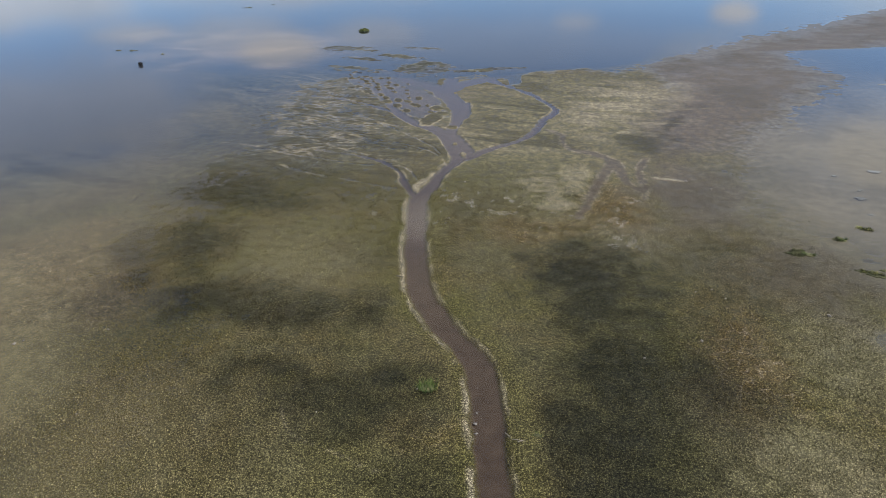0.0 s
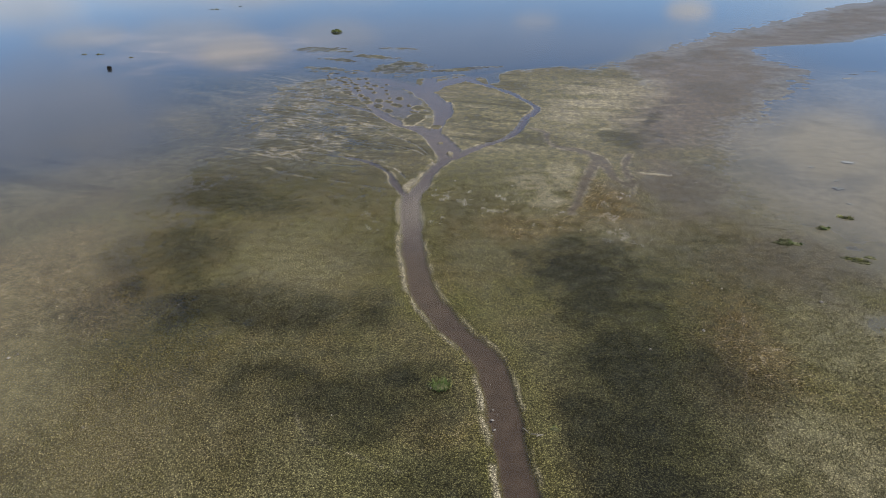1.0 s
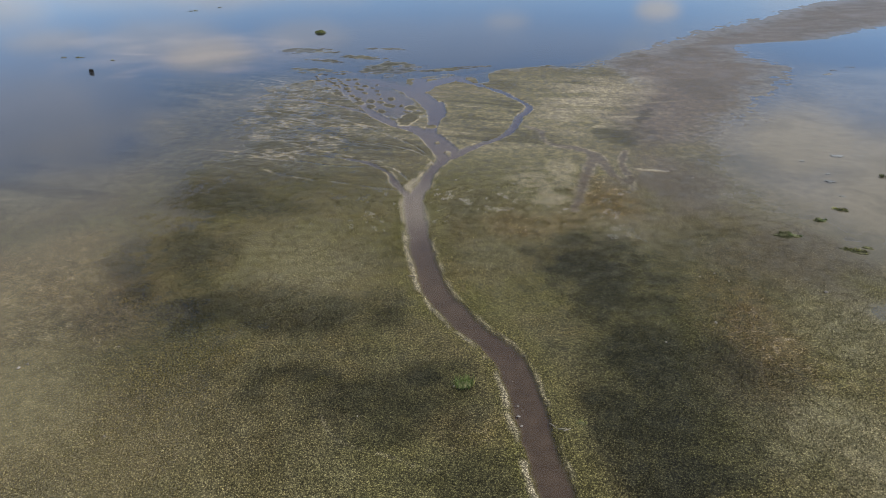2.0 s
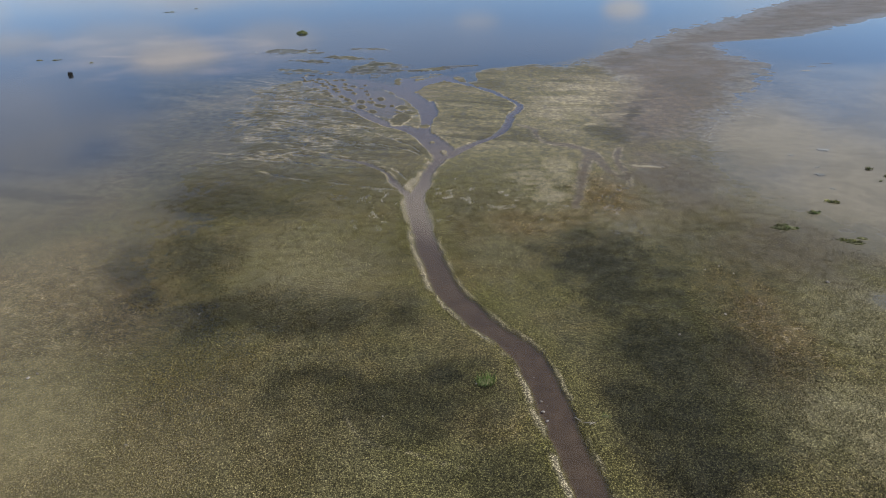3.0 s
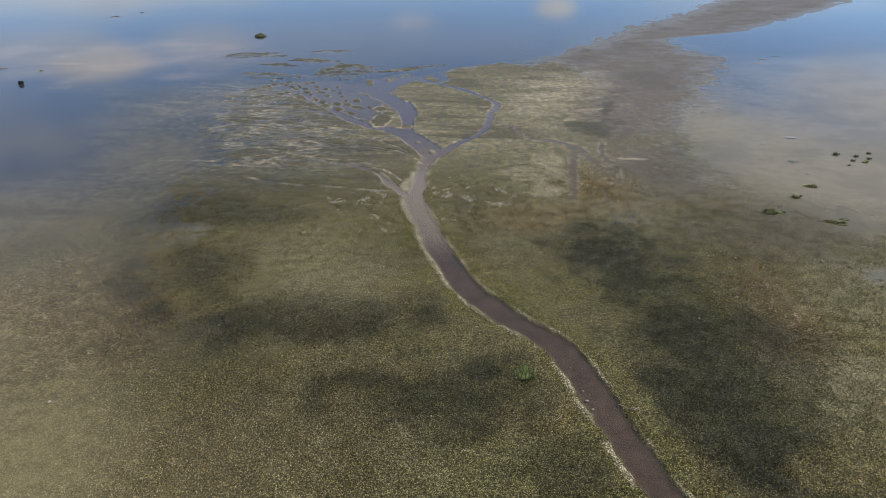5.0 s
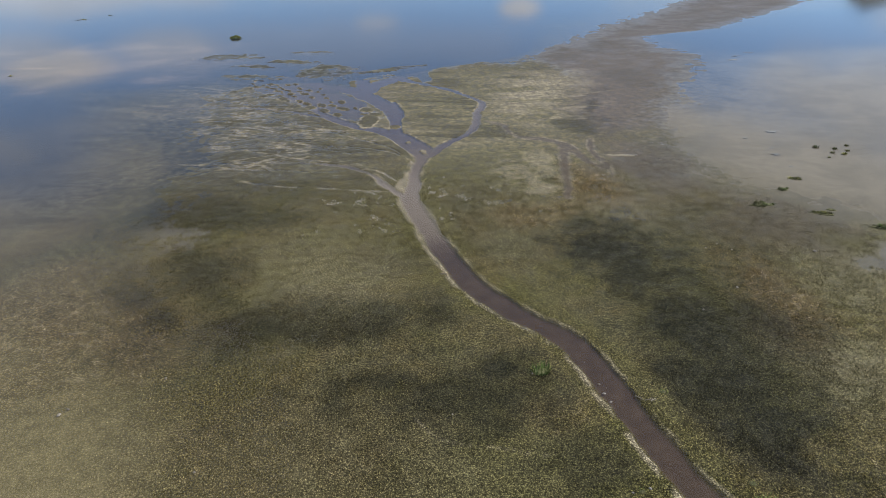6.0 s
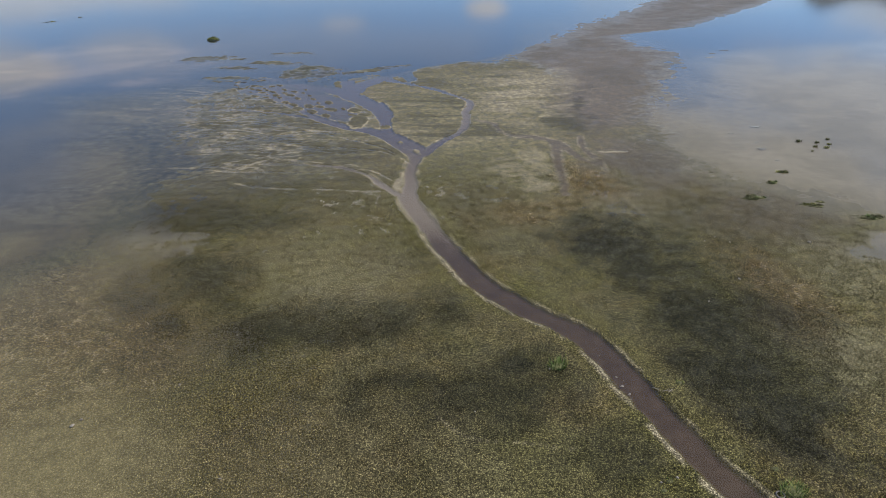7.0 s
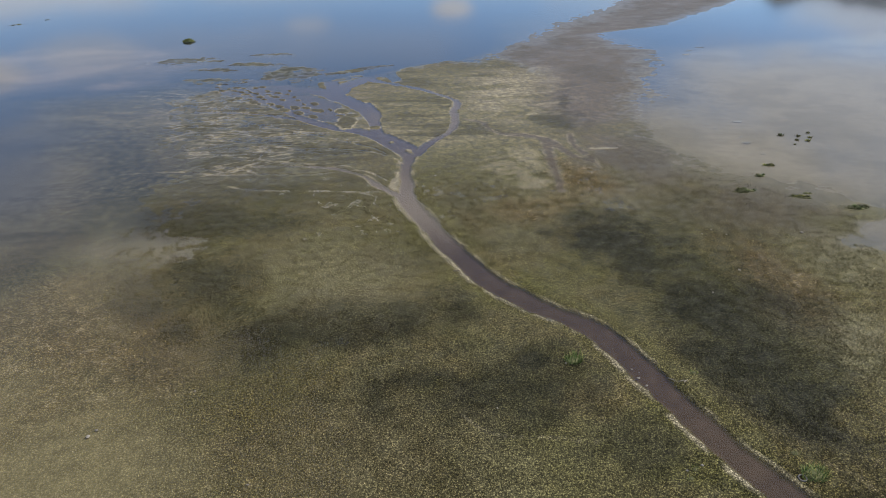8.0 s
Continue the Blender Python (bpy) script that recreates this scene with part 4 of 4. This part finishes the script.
plant_mat(40.2, 66.6, 2.6, 1.3, -20, 34, True, 5)
plant_mat(46.8, 70.2, 1.5, 0.9, -15, 16, True, 6)
plant_mat(46.4, 62.0, 2.4, 1.0, -35, 26, False, 7)
plant_mat(50.7, 56.6, 2.6, 1.1, -20, 32, True, 8)
plant_mat(51.6, 73.0, 1.6, 0.6, -25, 12, False, 9)
plant_mat(48.2, 62.6, 1.0, 0.4, -30, 6, False, 10)
for k, (x, y, l) in enumerate(((67.3, 82.0, 0.55), (66.8, 79.4, 0.6), (63.3, 78.9, 0.5), (68.6, 80.6, 0.4), (65.4, 80.4, 0.45), (70.5, 82.6, 0.4), (64.8, 83.4, 0.35))):
    plant_mat(x, y, l, 0.45 * l, -15 + 7 * (k % 3), 4, k % 2 == 0, 20 + k)
for k, (x, y, l) in enumerate(((-97.3, 179.1, 1.5), (-93.2, 179.0, 1.7), (-82.8, 174.6, 1.1), (-83.5, 254, 2.6), (-75, 261, 1.5))):
    plant_mat(x, y, l, 0.4 * l, 5 * k, 3, False, 40 + k)


def lake_bush(place, length, depth, height, mat, label, count, seed):
    """A bush of many small leaf tufts on twigs."""
    r = random.Random(seed)
    bush = tagged(new("bush"), label, "bush")
    bush.location = place
    bm = bmesh.new()
    for k in range(9):
        a = r.uniform(0, 6.283)
        tip = Vector((math.cos(a) * length * 0.35, math.sin(a) * depth * 0.35, height * r.uniform(0.6, 0.95)))
        root = Vector((math.cos(a) * 0.1, math.sin(a) * 0.1, -0.3))
        side = Vector((-math.sin(a), math.cos(a), 0)) * 0.04
        up = Vector((0, 0, 0.04))
        v = [bm.verts.new(q) for q in (root + side, root - side, root + up, tip)]
        for f in ((0, 1, 3), (1, 2, 3), (2, 0, 3)):
            bm.faces.new([v[i] for i in f])
    part("stems", bm, STUMP, bush)
    me = bpy.data.meshes.new("crown")
    co, faces = [], []
    for k in range(count):
        d = Vector((r.gauss(0, 1), r.gauss(0, 1), abs(r.gauss(0, 1)))).normalized() * (0.55 + 0.45 * r.random() ** 0.5)
        d *= 1 + 0.35 * noise.noise(d * 2.3 + Vector((seed, 0, 0)))
        p = Vector((d.x * length * 0.5, d.y * depth * 0.5, d.z * height))
        a, b = Vector((r.gauss(0, 1), r.gauss(0, 1), r.gauss(0, 1))).normalized(), Vector((r.gauss(0, 1), r.gauss(0, 1), r.gauss(0, 1))).normalized()
        s = r.uniform(0.07, 0.16)
        i = len(co)
        co += [tuple(p - a * s), tuple(p + b * s * 0.5), tuple(p + a * s), tuple(p - b * s * 0.5)]
        faces.append((i, i + 1, i + 2, i + 3))
    me.from_pydata(co, [], faces)
    me.materials.append(mat)
    new("crown", me).parent = bush
    return bush


lake_bush((-31.6, 206.4, 0), 3.3, 1.8, 0.85, BUSH, "low round green bush standing in the lake", 1500, 1)
lake_bush((-83.1, 161.7, 0), 1.2, 1.0, 0.8, STUMP, "dark tangled twig bush standing in the lake", 500, 2)


# ---- loose things ----
def stone(x, y, size, seed, mat=None, z=0.0, flat=0.55):
    bm = bmesh.new()
    bmesh.ops.create_icosphere(bm, subdivisions=3, radius=1.0)
    for v in bm.verts:
        k = 1 + 0.45 * noise.fractal(v.co * 1.4 + Vector((seed * 7.7, 0, 0)), 1.0, 2.0, 3)
        v.co = Vector((v.co.x * size * 0.5 * k, v.co.y * size * 0.36 * k, v.co.z * size * 0.5 * flat * k))
    ob = part("stone", bm, mat or STONE)
    ob.matrix_basis = pose(x, y, ground_z(x, y) + z, 0, 0, seed * 47 % 360)
    return tagged(ob, "small pale weathered stone lying in the wet marsh", "stone", "pale stones on the marsh")


for k, (x, y, q) in enumerate(((16.9, 46.6, 0.34), (23.1, 49.3, 0.4), (37.4, 53.7, 0.5), (27.1, 58.4, 0.32), (25.2, 57.9, 0.3), (28.0, 56.7, 0.28), (-30.8, 56.0, 0.3), (-35.9, 50.2, 0.3),
                               (-44.0, 47.7, 0.45), (-12.4, 39.0, 0.2), (0.2, 87.5, 0.5), (36.0, 85.2, 0.5), (-4.05, 42.0, 0.25), (-0.6, 28.0, 0.3), (-2.0, 28.0, 0.25), (33.2, 88.0, 0.6),
                               (31.8, 88.6, 0.4), (-43.4, 48.2, 0.3), (-32.7, 38.4, 0.25), (8.0, 88.5, 0.3))):
    stone(x, y, 0.8 * q, k + 1, z=0.03)


def lump(x, y, size, seed):
    ob = stone(x, y, size, seed, FOAM, 0.0, 0.3)
    ob.name = "foam_lump"
    return tagged(ob, "pale lump of foam and scum floating on brown stream water", "foam", "foam lumps on the stream")


for k, (x, y, q) in enumerate(((1.15, 39.2, 0.22), (1.0, 38.0, 0.3), (1.05, 36.9, 0.26), (0.8, 36.3, 0.14), (1.5, 38.6, 0.12), (1.25, 42.3, 0.12))):
    lump(x, y, q, 60 + k)


def driftwood(x, y, length, turn, seed):
    """A bleached forked branch, tapered and crooked."""
    r = random.Random(seed)
    bm = bmesh.new()

    def limb(p, ang, l, rad):
        rings, n = [], 6
        for i in range(n + 1):
            s = i / n
            c = Vector((p[0] + l * s * math.cos(ang) + 0.06 * l * math.sin(5 * s + seed), p[1] + l * s * math.sin(ang), rad * 0.9 + 0.05 * l * math.sin(3.1 * s)))
            q = rad * (1 - 0.75 * s)
            side = Vector((-math.sin(ang), math.cos(ang), 0))
            rings.append([bm.verts.new(c + side * q * math.cos(k * 1.0472) + Vector((0, 0, q * math.sin(k * 1.0472)))) for k in range(6)])
        for a, b in zip(rings, rings[1:]):
            for k in range(6):
                bm.faces.new((a[k], a[(k + 1) % 6], b[(k + 1) % 6], b[k])).smooth = True
        bm.faces.new(rings[0])
        bm.faces.new(rings[-1])
    limb((0, 0), 0.0, length, 0.055)
    limb((length * 0.35, 0), 0.7, length * 0.45, 0.035)
    limb((length * 0.6, 0), -0.6, length * 0.3, 0.028)
    bmesh.ops.recalc_face_normals(bm, faces=bm.faces)
    ob = part("driftwood", bm, WOOD)
    ob.matrix_basis = pose(x, y, ground_z(x, y) - 0.015, 0, 0, turn)
    return tagged(ob, "bleached crooked driftwood branch lying on the stream bank", "driftwood", "driftwood on the banks")


def foam_patch(x, y, length, depth, turn, seed):
    """A thin ragged whitish patch on the water."""
    bm = bmesh.new()
    bmesh.ops.create_icosphere(bm, subdivisions=4, radius=1.0)
    for v in bm.verts:
        k = 1 + 1.1 * noise.fractal(Vector((v.co.x * 1.7, v.co.y * 1.7, seed * 2.7)), 1.0, 2.0, 4)
        v.co = Vector((v.co.x * length * 0.5 * k, v.co.y * depth * 0.5 * k, v.co.z * 0.03 * (0.6 + 0.5 * k)))
    ob = part("foam_patch", bm, OFF_WHITE)
    ob.matrix_basis = pose(x, y, 0.005, 0, 0, turn)
    return tagged(ob, "thin ragged whitish patch lying on shallow water", "foam", "foam patches in the shallows")


for k, (x, y, l, d) in enumerate(((63.3, 92.3, 1.6, 0.7), (56.4, 90.5, 1.0, 0.4), (55.9, 82.3, 1.4, 0.7), (57.4, 85.2, 0.8, 0.35), (54.4, 77.2, 0.7, 0.3), (102.5, 148.5, 2.4, 0.6), (96.5, 146.0, 2.0, 0.5),
                                  (93.0, 142.5, 3.0, 0.6))):
    foam_patch(x, y, l, d, -18 + 9 * (k % 4), k + 1)

driftwood(3.9, 36.3, 1.1, -12, 1)
driftwood(4.3, 36.0, 0.7, 20, 2)
driftwood(3.4, 37.0, 0.8, -55, 3)
driftwood(-7.0, 60.5, 0.9, 160, 4)
driftwood(-2.4, 48.6, 0.7, -40, 5)


def build_tyre():
    """An old tyre lying flat, half sunk."""
    bm = bmesh.new()
    n, prof = 32, ((0.225, 0.0), (0.23, 0.07), (0.25, 0.10), (0.29, 0.105), (0.325, 0.09), (0.335, 0.05), (0.325, 0.0))
    rings = []
    for i in range(n):
        a = 2 * math.pi * i / n
        groove = 0.006 if i % 2 else 0.0
        rings.append([bm.verts.new(((q - (groove if q > 0.32 else 0)) * math.cos(a), (q - (groove if q > 0.32 else 0)) * math.sin(a), z)) for q, z in prof])
    for i in range(n):
        a, b = rings[i], rings[(i + 1) % n]
        for k in range(len(prof) - 1):
            bm.faces.new((a[k], a[k + 1], b[k + 1], b[k])).smooth = True
    bmesh.ops.recalc_face_normals(bm, faces=bm.faces)
    ob = part("tyre", bm, RUBBER)
    ob.matrix_basis = pose(5.5, 24.4, ground_z(5.5, 24.4) - 0.01, 3, -2, 20)
    return tagged(ob, "old dusty grey car tyre lying flat at the stream bank", "tyre")


build_tyre()
